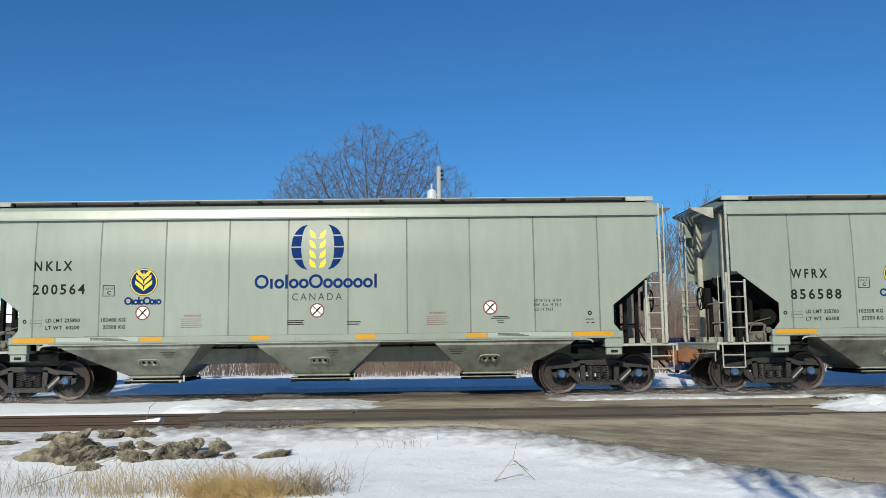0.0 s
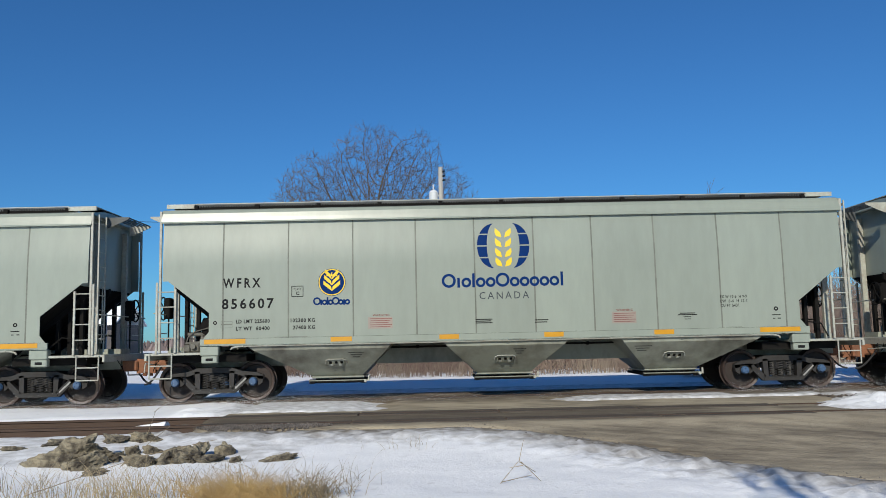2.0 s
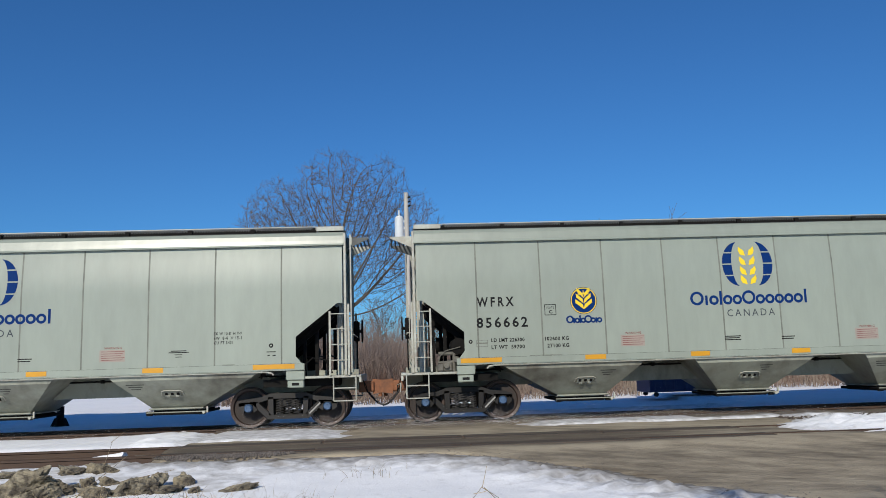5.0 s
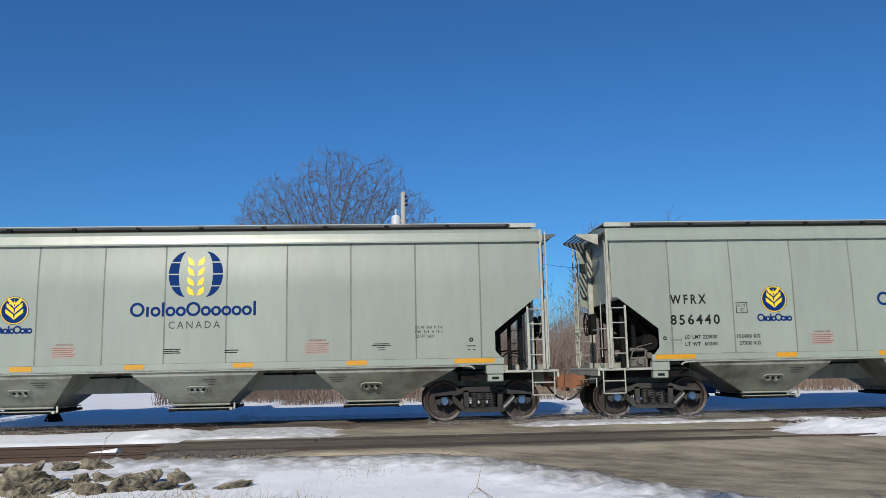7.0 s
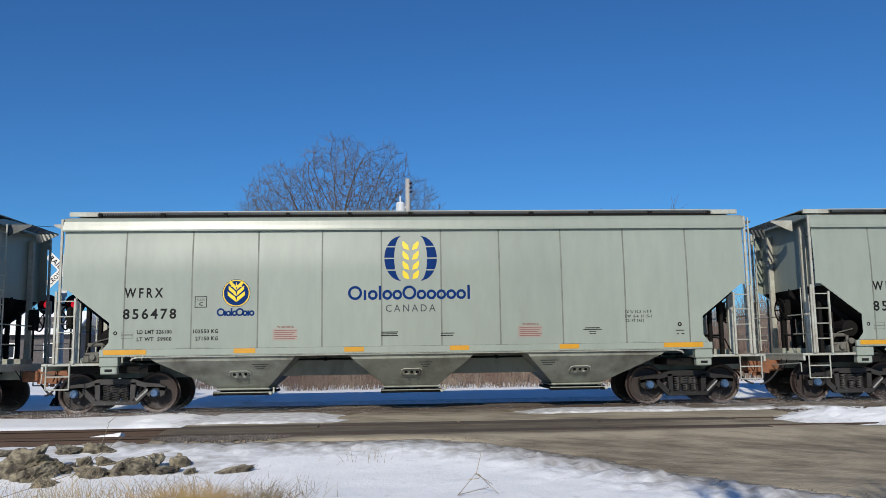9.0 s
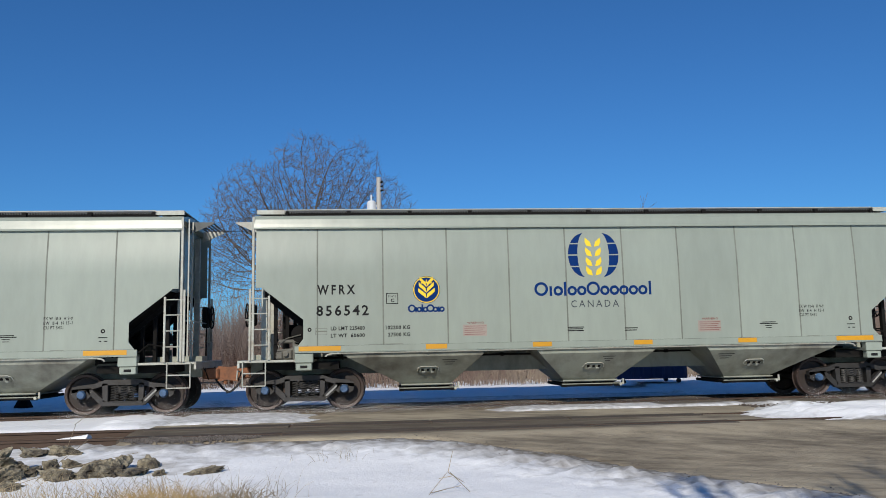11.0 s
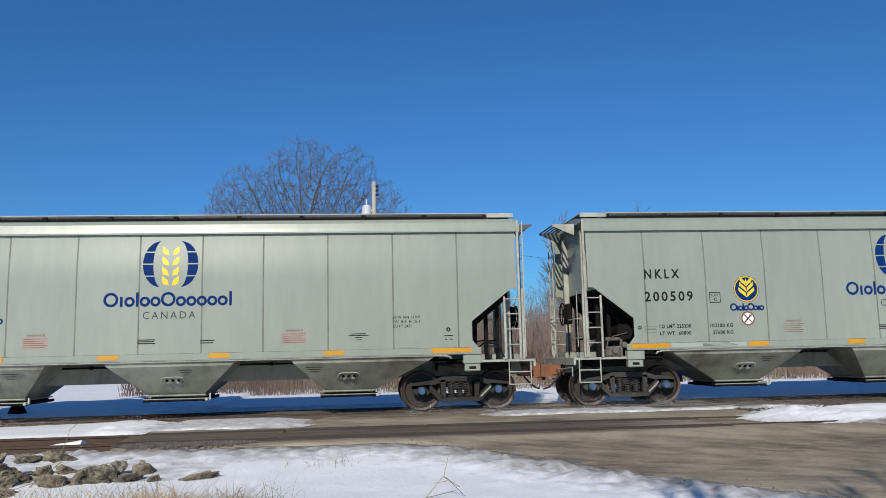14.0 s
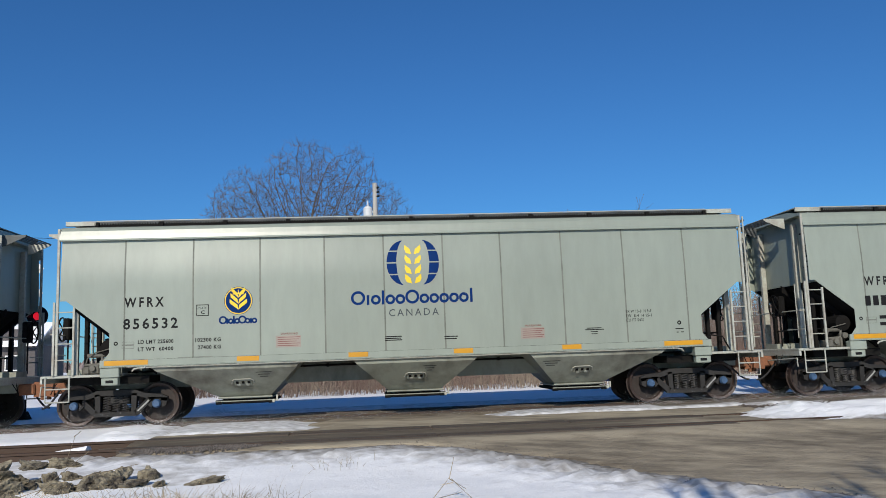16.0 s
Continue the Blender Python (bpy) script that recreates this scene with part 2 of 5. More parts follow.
def prism(bm, pts, y0, y1):
    """A polygon in x and z, drawn out from y0 to y1."""
    f = [bm.verts.new((x, y0, z)) for x, z in pts]
    g = [bm.verts.new((x, y1, z)) for x, z in pts]
    n = len(pts)
    bm.faces.new(f)
    bm.faces.new(g[::-1])
    for i in range(n):
        bm.faces.new((f[i], g[i], g[(i + 1) % n], f[(i + 1) % n]))
    bmesh.ops.recalc_face_normals(bm, faces=bm.faces[:])
    return bm


def tube(bm, pts, r, seg=6):
    """A bent round bar through the points, in one piece."""
    pts = [Vector(p) for p in pts]
    rings = []
    for i, p in enumerate(pts):
        d = (pts[min(i + 1, len(pts) - 1)] - pts[max(i - 1, 0)]).normalized()
        u = d.cross(Vector((0.31, 0.83, 0.46))).normalized()
        w = d.cross(u)
        rings.append([bm.verts.new(p + (u * math.cos(2 * math.pi * k / seg) + w * math.sin(2 * math.pi * k / seg)) * r) for k in range(seg)])
    for p, q in zip(rings, rings[1:]):
        for k in range(seg):
            bm.faces.new((p[k], p[(k + 1) % seg], q[(k + 1) % seg], q[k]))
    bm.faces.new(rings[0][::-1]), bm.faces.new(rings[-1])
    return bm


def BM():
    return bmesh.new()


# ---- the ground ----
def smooth(a, b, v):
    t = min(1, max(0, (v - a) / (b - a)))
    return t * t * (3 - 2 * t)


TRACK_Y, SIDING_Y = 20.13, 14.65
ROAD_L = [(-4.2, 24), (-4.1, 15.2), (-3.9, 13.4), (-2.5, 13.15), (0.4, 13.2), (1.6, 12.4), (2.75, 11.4), (4.6, 8.8), (7.2, 5.0), (11.5, 0.0), (22, -14)]
ROAD_R = [(9.0, 24), (8.6, 18.0), (7.8, 16.6), (7.0, 15.6), (7.2, 14.5), (8.2, 13.4), (10, 12.1), (15, 9.9), (24, 4), (34, -6), (44, -20)]


def base_height(x, y):
    """Lie of the land: the tracks stand highest, the verge falls towards the viewer."""
    z = -0.10
    z -= 0.20 * smooth(13.4, 9.8, y) + 0.12 * smooth(10, 0, y)
    z += 0.08 * smooth(23, 27, y)
    return z


def in_road(x, y):
    """Signed distance, roughly, inside the road's two edges."""
    def edge(line):
        best, side = 1e9, 1
        for (ax, ay), (bx, by) in zip(line, line[1:]):
            dx, dy = bx - ax, by - ay
            t = max(0, min(1, ((x - ax) * dx + (y - ay) * dy) / (dx * dx + dy * dy)))
            px, py = ax + t * dx, ay + t * dy
            d = math.hypot(x - px, y - py)
            if d < best:
                best, side = d, 1 if dx * (y - ay) - dy * (x - ax) > 0 else -1
        return best * side
    l, r = edge(ROAD_L), -edge(ROAD_R)
    return min(l, r)


def fbm(x, y, s, o=3):
    return noise.fractal(Vector((x * s, y * s, 3.7)), 1.0, 2.0, o)


def snow_patch(x, y):
    """Where snow lies on the crossing between the two tracks."""
    n = 0.5 * fbm(x, y, 0.8)
    band = smooth(16.2, 16.5, y + 0.25 * n - 1.3 * smooth(0, 2, x)) * smooth(19.15, 18.9, y + 0.2 * n)
    gap = smooth(-0.6, -2.2, x + n) + smooth(2.0, 3.4, x + n)
    return band * min(1, gap)


def ground_height(x, y):
    z = base_height(x, y)
    if y > 60 or abs(x) > 60 or y < -30:
        return z + 0.1 * fbm(x, y, 0.05)
    d = in_road(x, y)
    near = smooth(0.25, -0.35, d)
    z += near * (0.05 + 0.04 * fbm(x, y, 0.4) + 0.010 * fbm(x, y, 2.4))
    # ploughed ridge beside the road
    if d < 0:
        ridge = math.exp(-((d + 0.8) / 0.55) ** 2)
        lumps = 0.6 + 0.5 * fbm(x, y, 1.6)
        right = smooth(5.2, 8.5, x) * smooth(11.5, 12.6, y)
        z += ridge * lumps * 0.025 + ridge * (0.05 * fbm(x, y, 3.6, 4) + 0.05 * abs(fbm(x, y, 5.0, 2)))
        chunk = smooth(-2.6, -1.2, d) * smooth(-0.15, -0.7, d) * smooth(12.6, 11.6, y) * smooth(0.5, 2.0, x)
        z += chunk * (0.07 * max(0.0, fbm(x, y, 2.9, 4) + 0.1) + 0.035 * abs(fbm(x, y, 5.5, 3)))
        # heap between the siding and the road
        z += 0.14 * right * smooth(-0.05, -1.1, d) * smooth(17.6, 16.0, y) * (0.75 + 0.4 * fbm(x, y, 1.1) + 0.28 * fbm(x, y, 3.6, 3))
    else:
        z -= 0.05
    if -14 < x < 14 and 15.6 < y < 19.5:
        z += 0.14 * snow_patch(x, y) * smooth(-0.2, 0.3, d)
    # rails lie clear
    if -60 < x < 60 and d < 0.3:
        t = abs(y - TRACK_Y)
        z -= 0.10 * smooth(1.15, 0.75, t) * near
        if x < -2:
            t = abs(y - SIDING_Y)
            z -= 0.14 * smooth(1.7, 1.0, t) * near
    return z


def sheet(name, xs, ys, mat, zf):
    verts = [(x, y, zf(x, y)) for y in ys for x in xs]
    n = len(xs)
    faces = [(j * n + i, j * n + i + 1, (j + 1) * n + i + 1, (j + 1) * n + i) for j in range(len(ys) - 1) for i in range(n - 1)]
    me = bpy.data.meshes.new(name)
    me.from_pydata(verts, [], faces)
    me.polygons.foreach_set("use_smooth", [True] * len(faces))
    me.materials.append(mat)
    return new(name, me)


def steps(*spans):
    out = []
    for a, b, s in spans:
        n = max(1, round((b - a) / s))
        out += [a + (b - a) * i / n for i in range(n)]
    return out + [spans[-1][1]]


ground = sheet("ground", steps((-3000, -300, 450), (-300, -60, 30), (-60, -14, 1.5), (-14, 14, 0.11), (14, 60, 1.2), (60, 300, 30), (300, 3000, 450)),
               steps((-600, -60, 90), (-60, 0, 4), (0, 6, 0.5), (6, 18, 0.09), (18, 26, 0.25), (26, 60, 1.5), (60, 300, 30), (300, 3000, 450)), GROUND_SNOW, ground_height)
tagged(ground, "snow-covered trackside ground with ploughed lumps", "ground", kind="structure")


dirt = ground.data.attributes.new("dirt", "FLOAT", "POINT")
vals = []
for v in ground.data.vertices:
    x, y = v.co.x, v.co.y
    k = 0.0
    if -14 < x < 46 and -20 < y < 25:
        d = in_road(x, y)
        k = 0.78 * smooth(-2.0, 0.2, d) if y < 13.6 else 0.35 * smooth(-0.6, 0.1, d)
    if x < -1.5 and abs(y - SIDING_Y) < 1.6:
        k = max(k, 0.9 * smooth(0.95, 0.7, abs(y - SIDING_Y)))
    if abs(y - TRACK_Y) < 1.6:
        k = max(k, 0.85 * smooth(1.3, 0.8, abs(y - TRACK_Y)))
    if x > 6.5 and 17.4 < y < TRACK_Y:
        k = max(k, 0.85 * smooth(17.5, 18.3, y + 0.4 * fbm(x, y, 0.9)))
    if -4 < x < 9 and 16 < y < 19.3:
        k = max(k, 0.30 if x < 1 else 0.42)
    if -6.8 < x < -1.9 and 10.8 < y < 13.3:
        k = max(k, 0.28)
    vals.append(k)
dirt.data.foreach_set("value", vals)


def road_height(x, y):
    d = in_road(x, y) + 0.25 * fbm(x, y, 1.3)
    crown = base_height(x, y) + 0.052 * smooth(12.6, 13.4, y)
    if 15.6 < y < 19.5:
        crown -= 0.16 * snow_patch(x, y)
    return crown + (0.012 if d > 0 else -0.25 * smooth(0, -0.4, d) + 0.012) + 0.012 * fbm(x, y, 1.1) - 0.35 * smooth(20.9, 21.4, y)


road = sheet("road", steps((-6, 18, 0.14), (18, 46, 1.0)), steps((-21, 2, 1.0), (2, 8, 0.3), (8, 25, 0.1)), ROAD, road_height)
mud = road.data.attributes.new("mud", "FLOAT", "POINT")
mud.data.foreach_set("value", [max(smooth(1.75, 0.8, abs(v.co.y - SIDING_Y)) * smooth(7.5, 4.0, v.co.x), 0.9 * smooth(1.8, 1.0, abs(v.co.y - TRACK_Y))) for v in road.data.vertices])
tagged(road, "brown wet gravel road across the railway", "road", kind="structure")


# ---- rails ----
def rail(y, x0, x1, top=0.0):
    bm = BM()
    pro = [(-0.07, -0.17), (0.07, -0.17), (0.07, -0.155), (0.012, -0.13), (0.012, -0.045), (0.036, -0.035), (0.036, -0.004), (0.03, 0), (-0.03, 0), (-0.036, -0.004), (-0.036, -0.035), (-0.012, -0.045), (-0.012, -0.13), (-0.07, -0.155)]
    a = [bm.verts.new((x0, y + p, top + z)) for p, z in pro]
    b = [bm.verts.new((x1, y + p, top + z)) for p, z in pro]
    n = len(pro)
    for i in range(n):
        bm.faces.new((a[i], b[i], b[(i + 1) % n], a[(i + 1) % n]))
    bmesh.ops.recalc_face_normals(bm, faces=bm.faces[:])
    return bm


def track(name, y, label, top):
    thing = empty(name, pose(0, y, 0))
    tagged(thing, label, "railway track", kind="structure")
    for s in (-0.755, 0.755):
        part("rail", rail(s, -220, 220, top), RAIL, thing, "brown rusty steel rail")
    bm = BM()
    for i in range(-60, 61):
        box(bm, i * 0.56 - 0.11, i * 0.56 + 0.11, -1.28, 1.28, top - 0.33, top - 0.171)
    tagged(part("tie", bm, TIE, thing, "dark weathered wooden ties"), kind="stuff")
    return thing


def crossing_planks(y, x0, x1, z):
    thing = tagged(empty("crossing_panel", pose(0, y, z)), "muddy dark planks beside the crossing rails", "crossing panel", kind="structure")
    rng = random.Random(int(y * 10))
    for off in (-0.93, -0.62, 0.62, 0.93):
        for k in range(4):
            a, b = x0 + (x1 - x0) * k / 4, x0 + (x1 - x0) * (k + 1) / 4 - 0.03
            bm = box(BM(), a, b, off - 0.115, off + 0.115, -0.1, rng.uniform(-0.008, 0.006), 0.012)
            part("plank", bm, PLANK, thing)
    return thing


def rail_drift():
    bm = BM()
    rng = random.Random(3)
    rows = []
    for i in range(13):
        u = i / 12
        x = -5.75 + 0.95 * u
        w, h = 0.05 + 0.13 * u, 0.03 + 0.12 * u
        rows.append([bm.verts.new((x + rng.uniform(-0.02, 0.02), SIDING_Y + 0.1 + w * math.cos(math.pi * k / 6), -0.17 + h * math.sin(math.pi * k / 6) + rng.uniform(-0.008, 0.008))) for k in range(7)])
    for p, q in zip(rows, rows[1:]):
        for k in range(6):
            bm.faces.new((p[k], q[k], q[k + 1], p[k + 1]))
    bm.faces.new(rows[-1]), bm.faces.new(rows[0][::-1])
    return tagged(part("snow_drift", bm, SNOW), "small wedge of snow lying between the siding rails", "snow drift")


rail_drift()
crossing_planks(SIDING_Y, -4.0, 6.3, -0.022)
crossing_planks(TRACK_Y, -4.2, 8.4, -0.012)
track("main_track", TRACK_Y, "main railway track in snow under the train", 0.0)
track("siding_track", SIDING_Y, "rusty siding track crossing the gravel road", -0.02)

# ---- the hopper cars ----
LB, PITCH = 15.676, 17.205
SEAMS = [0.06, 1.445, 2.92, 4.385, 5.82, 7.16]
SEAMS = SEAMS + [LB - s for s in SEAMS[::-1]]
RW = 0.457
AXLES = (0.23, 2.015, 13.41, 15.19)


def lean(z):
    """How far the side leans in towards the eave."""
    return 0.058 * smooth(3.1, 4.3, z)


def leaning(bm, side):
    """Bends a side piece to the car's lean."""
    for k in range(16):
        bmesh.ops.bisect_plane(bm, geom=bm.verts[:] + bm.edges[:] + bm.faces[:], plane_co=(0, 0, 3.12 + 0.06 * k), plane_no=(0, 0, 1))
    for v in bm.verts:
        v.co.y -= side * lean(v.co.z)
    return bm


def car_parts(car):
    body = BM()
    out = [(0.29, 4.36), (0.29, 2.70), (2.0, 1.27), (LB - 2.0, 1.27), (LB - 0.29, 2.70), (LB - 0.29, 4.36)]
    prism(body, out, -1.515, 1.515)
    # near-black body: the shade of the end slopes is in its colour
    part("body", body, DARK, car, "body end slopes and seams with shade painted near-black")
    # side sheets
    for side in (-1, 1):
        for a, b in zip(SEAMS, SEAMS[1:]):
            bm = BM()
            a2, b2 = a + 0.017, b - 0.017
            if a == SEAMS[0]:
                pts = [(a2, 4.10), (b2, 4.10), (b2, 1.44), (1.0, 1.44), (1.13, 1.6), (1.13, 2.03), (0.2, 2.76), (a2, 2.76)]
            elif b == SEAMS[-1]:
                pts = [(a2, 4.10), (b2, 4.10), (b2, 2.76), (LB - 0.2, 2.76), (LB - 1.13, 2.03), (LB - 1.13, 1.6), (LB - 1.0, 1.44), (a2, 1.44)]
            else:
                pts = [(a2, 4.10), (b2, 4.10), (b2, 1.44), (a2, 1.44)]
            prism(bm, pts, side * 1.588, side * 1.60)
            part("side_sheet", leaning(bm, side), PAINT, car)
        for x in SEAMS[1:-1]:
            part("seam_weld", leaning(box(BM(), x - 0.017, x + 0.017, side * 1.587, side * 1.5985, 1.44, 4.09), side), GRIME, car, "dirty weld seam")
        # eave sheet, leaning to the roof
        bm = BM()
        sec = [(1.54, 4.085), (1.625, 4.085), (1.625, 4.105), (1.612, 4.12), (1.60, 4.2), (1.572, 4.31), (1.52, 4.385), (1.40, 4.42), (1.40, 4.36), (1.54, 4.30)]
        vs = [[bm.verts.new((x, side * y, z)) for y, z in sec] for x in (0.03, LB - 0.03)]
        n = len(sec)
        for i in range(n):
            bm.faces.new((vs[0][i], vs[1][i], vs[1][(i + 1) % n], vs[0][(i + 1) % n]))
        bm.faces.new(vs[0]), bm.faces.new(vs[1])
        bmesh.ops.recalc_face_normals(bm, faces=bm.faces[:])
        part("eave_sheet", bm, PAINT, car)
        # side sill
        bm = box(BM(), 0.94, LB - 0.94, side * 1.565, side * 1.618, 1.30, 1.436)
        box(bm, 0.94, LB - 0.94, side * 1.54, side * 1.64, 1.285, 1.298)
        part("side_sill", bm, PAINT, car)
        for x in (1.9, 3.9, 5.5, 7.84, 10.2, 11.8, 13.8):
            part("sill_lug", box(BM(), x - 0.016, x + 0.016, side * 1.58, side * 1.643, 1.25, 1.284), FRAME, car)
    # roof
    bm = BM()
    ro = [(-1.41, 4.40), (-0.9, 4.50), (-0.35, 4.53), (0.35, 4.53), (0.9, 4.50), (1.41, 4.40), (1.41, 4.35), (-1.41, 4.35)]
    vs = [[bm.verts.new((x, y, z)) for y, z in ro] for x in (0.05, LB - 0.05)]
    for i in range(8):
        bm.faces.new((vs[0][i], vs[1][i], vs[1][(i + 1) % 8], vs[0][(i + 1) % 8]))
    bm.faces.new(vs[0]), bm.faces.new(vs[1])
    bmesh.ops.recalc_face_normals(bm, faces=bm.faces[:])
    part("roof", bm, PAINT, car)
    bm = BM()
    box(bm, 0.9, LB - 0.9, -0.32, 0.32, 4.53, 4.60, 0.02)
    for i in range(10):
        x = 1.0 + i * (LB - 2.0) / 9
        box(bm, x - 0.05, x + 0.05, -0.40, 0.40, 4.54, 4.63, 0.01)
    part("hatch_cover", bm, HOPPER, car, "long trough hatch along the roof")
    for side in (-1, 1):
        bm = BM()
        for k in range(4):
            y = side * (0.74 + k * 0.165)
            box(bm, 0.72, LB - 0.72, y - 0.03, y + 0.03, 4.545, 4.565)
        for i in range(241):
            x = 0.74 + i * (LB - 1.5) / 240
            box(bm, x - 0.012, x + 0.012, side * 0.72, side * 1.254, 4.505, 4.545)
        part("running_board", bm, GRATE, car, "galvanised grating walkway")
        # added filler box, its dark colour standing for shade below the grating
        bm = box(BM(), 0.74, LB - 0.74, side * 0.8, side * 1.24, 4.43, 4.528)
        part("walkway_support", bm, DARK, car, "added dark band for the shade under the walkway")
        bm = box(BM(), 0.70, LB - 0.70, side * 1.255, side * 1.275, 4.568, 4.588)
        part("walkway_rail", bm, FRAME, car)
        for i in range(11):
            x = 0.72 + i * (LB - 1.44) / 10
            bm = prism(BM(), [(x - 0.035, 4.40), (x + 0.035, 4.40), (x + 0.05, 4.545), (x - 0.05, 4.545)], side * 1.18, side * 1.30)
            part("walkway_bracket", bm, DARK, car)
        for x0, x1 in ((0.05, 0.7), (LB - 0.7, LB - 0.05)):
            bm = box(BM(), x0, x1, side * 1.24, side * 1.30, 4.475, 4.575)
            box(bm, x0, x1, -side * 0.0, side * 1.24, 4.55, 4.57)
            part("roof_end_platform", bm, FRAME, car)
    # ends
    for end in (0, 1):
        E = Matrix.Identity(4) if not end else Matrix.Translation((LB, 0, 0)) @ pose(0, 0, 0, 0, 0, 180)

        def endpart(name, bm, mat, label=""):
            bm.transform(E)
            return part(name, bm, mat, car, label)
        bm = box(BM(), 0.25, 0.287, -1.515, 1.515, 2.72, 4.36)
        endpart("end_sheet", bm, PAINT)
        for y in (-1.57, -0.88, 0.88, 1.57):
            bm = BM()
            if abs(y) > 1:
                box(bm, -0.012, 0.045, y - 0.025, y + 0.025, 1.15, 4.37, 0.008)
            else:
                box(bm, 0.12, 0.249, y - 0.05, y + 0.05, 1.15, 4.22, 0.008)
            endpart("end_post", bm, FRAME)
        # slope stiffeners, near-black to match the shade painted on the slopes
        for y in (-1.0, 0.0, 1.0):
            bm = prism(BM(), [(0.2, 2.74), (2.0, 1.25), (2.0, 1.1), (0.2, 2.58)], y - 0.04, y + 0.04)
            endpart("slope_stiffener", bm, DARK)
        # crossover platform at the roof's end
        bm = BM()
        for k in range(5):
            box(bm, -0.50 + k * 0.1, -0.46 + k * 0.1, -0.75, 0.75, 4.365, 4.385)
        endpart("crossover_grating", bm, GRATE)
        bm = BM()
        for y in (-0.75, 0.75):
            bm = prism(BM(), [(-0.52, 4.385), (0.03, 4.385), (0.03, 4.12), (-0.05, 4.14), (-0.5, 4.34)], y - 0.012, y + 0.012)
            endpart("platform_gusset", bm, FRAME if y < 0 else GRATE)
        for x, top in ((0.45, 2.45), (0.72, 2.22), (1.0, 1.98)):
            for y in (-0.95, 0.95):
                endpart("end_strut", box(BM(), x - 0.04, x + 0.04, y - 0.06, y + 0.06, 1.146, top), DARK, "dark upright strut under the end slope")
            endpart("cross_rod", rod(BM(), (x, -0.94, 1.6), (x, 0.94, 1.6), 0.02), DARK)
        # deck and sill
        bm = box(BM(), -0.32, 1.35, -1.56, 1.56, 1.09, 1.145, 0.01)
        box(bm, -0.32, -0.27, -1.56, 1.56, 0.98, 1.09)
        endpart("end_deck", bm, FRAME)
        # bolster colour holds the deep shade behind the trucks
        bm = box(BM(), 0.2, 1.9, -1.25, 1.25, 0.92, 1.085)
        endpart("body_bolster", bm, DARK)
        # side ladders and steps, both sides
        for s in (-1, 1):
            bm = BM()
            y = s * 1.585
            for x in (-0.05, 0.37):
                box(bm, x - 0.022, x + 0.022, y - 0.02, y + 0.02, 1.146, 2.58 if x > 0 else 2.74)
            for z in (1.48, 1.83, 2.18, 2.52):
                rod(bm, (-0.05, y, z), (0.37, y, z), 0.014)
            endpart("side_ladder", bm, FRAME)
            bm = BM()
            for x in (-0.2, 0.30):
                rod(bm, (x, y, 1.13), (x, y, 0.58), 0.016)
            for z in (0.58, 0.86):
                rod(bm, (-0.2, y, z), (0.30, y, z), 0.016)
            endpart("sill_step", bm, FRAME)
            bm = box(BM(), 0.94, 1.35, s * 1.42, s * 1.61, 1.07, 1.284, 0.015)
            box(bm, 0.96, 1.32, s * 1.40, s * 1.58, 0.90, 1.07, 0.02)
            endpart("jacking_pad", bm, PAINT)
            bm = box(BM(), 1.06, 1.22, s * 1.578, s * 1.584, 0.95, 1.01, 0.0)
            endpart("pad_slot", bm, BLACK)
            bm = BM()
            rod(bm, (-0.1, s * 1.2, 1.4), (-0.1, s * 1.2, 2.7), 0.013)
            rod(bm, (-0.1, s * 0.7, 1.6), (-0.1, s * 1.5, 1.6), 0.013)
            endpart("grab_iron", bm, FRAME)
        # tall end ladder
        bm = BM()
        for y in (1.10, 1.50):
            box(bm, -0.125, -0.095, y - 0.012, y + 0.012, 1.2, 4.34)
        for i in range(9):
            rod(bm, (-0.11, 1.10, 1.5 + i * 0.33), (-0.11, 1.50, 1.5 + i * 0.33), 0.013)
        endpart("end_ladder", bm, FRAME)
        # hand brake
        bm = BM()
        for i in range(20):
            a, b = 2 * math.pi * i / 20, 2 * math.pi * (i + 1) / 20
            rod(bm, (-0.27, -0.45 + 0.27 * math.cos(a), 2.2 + 0.27 * math.sin(a)), (-0.27, -0.45 + 0.27 * math.cos(b), 2.2 + 0.27 * math.sin(b)), 0.018)
        for i in range(5):
            a = 2 * math.pi * i / 5
            rod(bm, (-0.25, -0.45, 2.2), (-0.27, -0.45 + 0.26 * math.cos(a), 2.2 + 0.26 * math.sin(a)), 0.014)
        rod(bm, (-0.27, -0.45, 2.2), (-0.10, -0.45, 2.2), 0.04)
        endpart("brake_wheel", bm, DARK, "black spoked hand brake wheel")
        bm = box(BM(), -0.2, -0.06, -0.62, -0.28, 1.95, 2.45, 0.03)
        rod(bm, (-0.14, -0.45, 1.95), (-0.14, -0.45, 1.2), 0.02)
        endpart("brake_gear_box", bm, DARK)
        # brake valve gear on the deck
        bm = BM()
        if not end:
            box(bm, 0.62, 0.86, -1.35, -1.05, 1.15, 1.38, 0.03)
            rod(bm, (0.9, -1.3, 1.15), (0.9, -1.3, 1.55), 0.035, 8)
            rod(bm, (0.52, -1.3, 1.35), (1.0, -1.3, 1.38), 0.03, 8)
            rod(bm, (0.72, -1.42, 1.28), (0.72, -1.3, 1.28), 0.06, 10)
            box(bm, 0.5, 0.66, -1.4, -1.0, 1.15, 1.32, 0.03)
            rod(bm, (0.55, -1.2, 1.56), (1.0, -1.2, 1.56), 0.045, 10)
            rod(bm, (0.95, -1.42, 1.42), (0.95, -1.2, 1.42), 0.07, 10)
            tube(bm, [(0.5, -1.3, 1.2), (0.58, -1.3, 1.5), (0.72, -1.25, 1.62), (1.05, -1.3, 1.70)], 0.014)
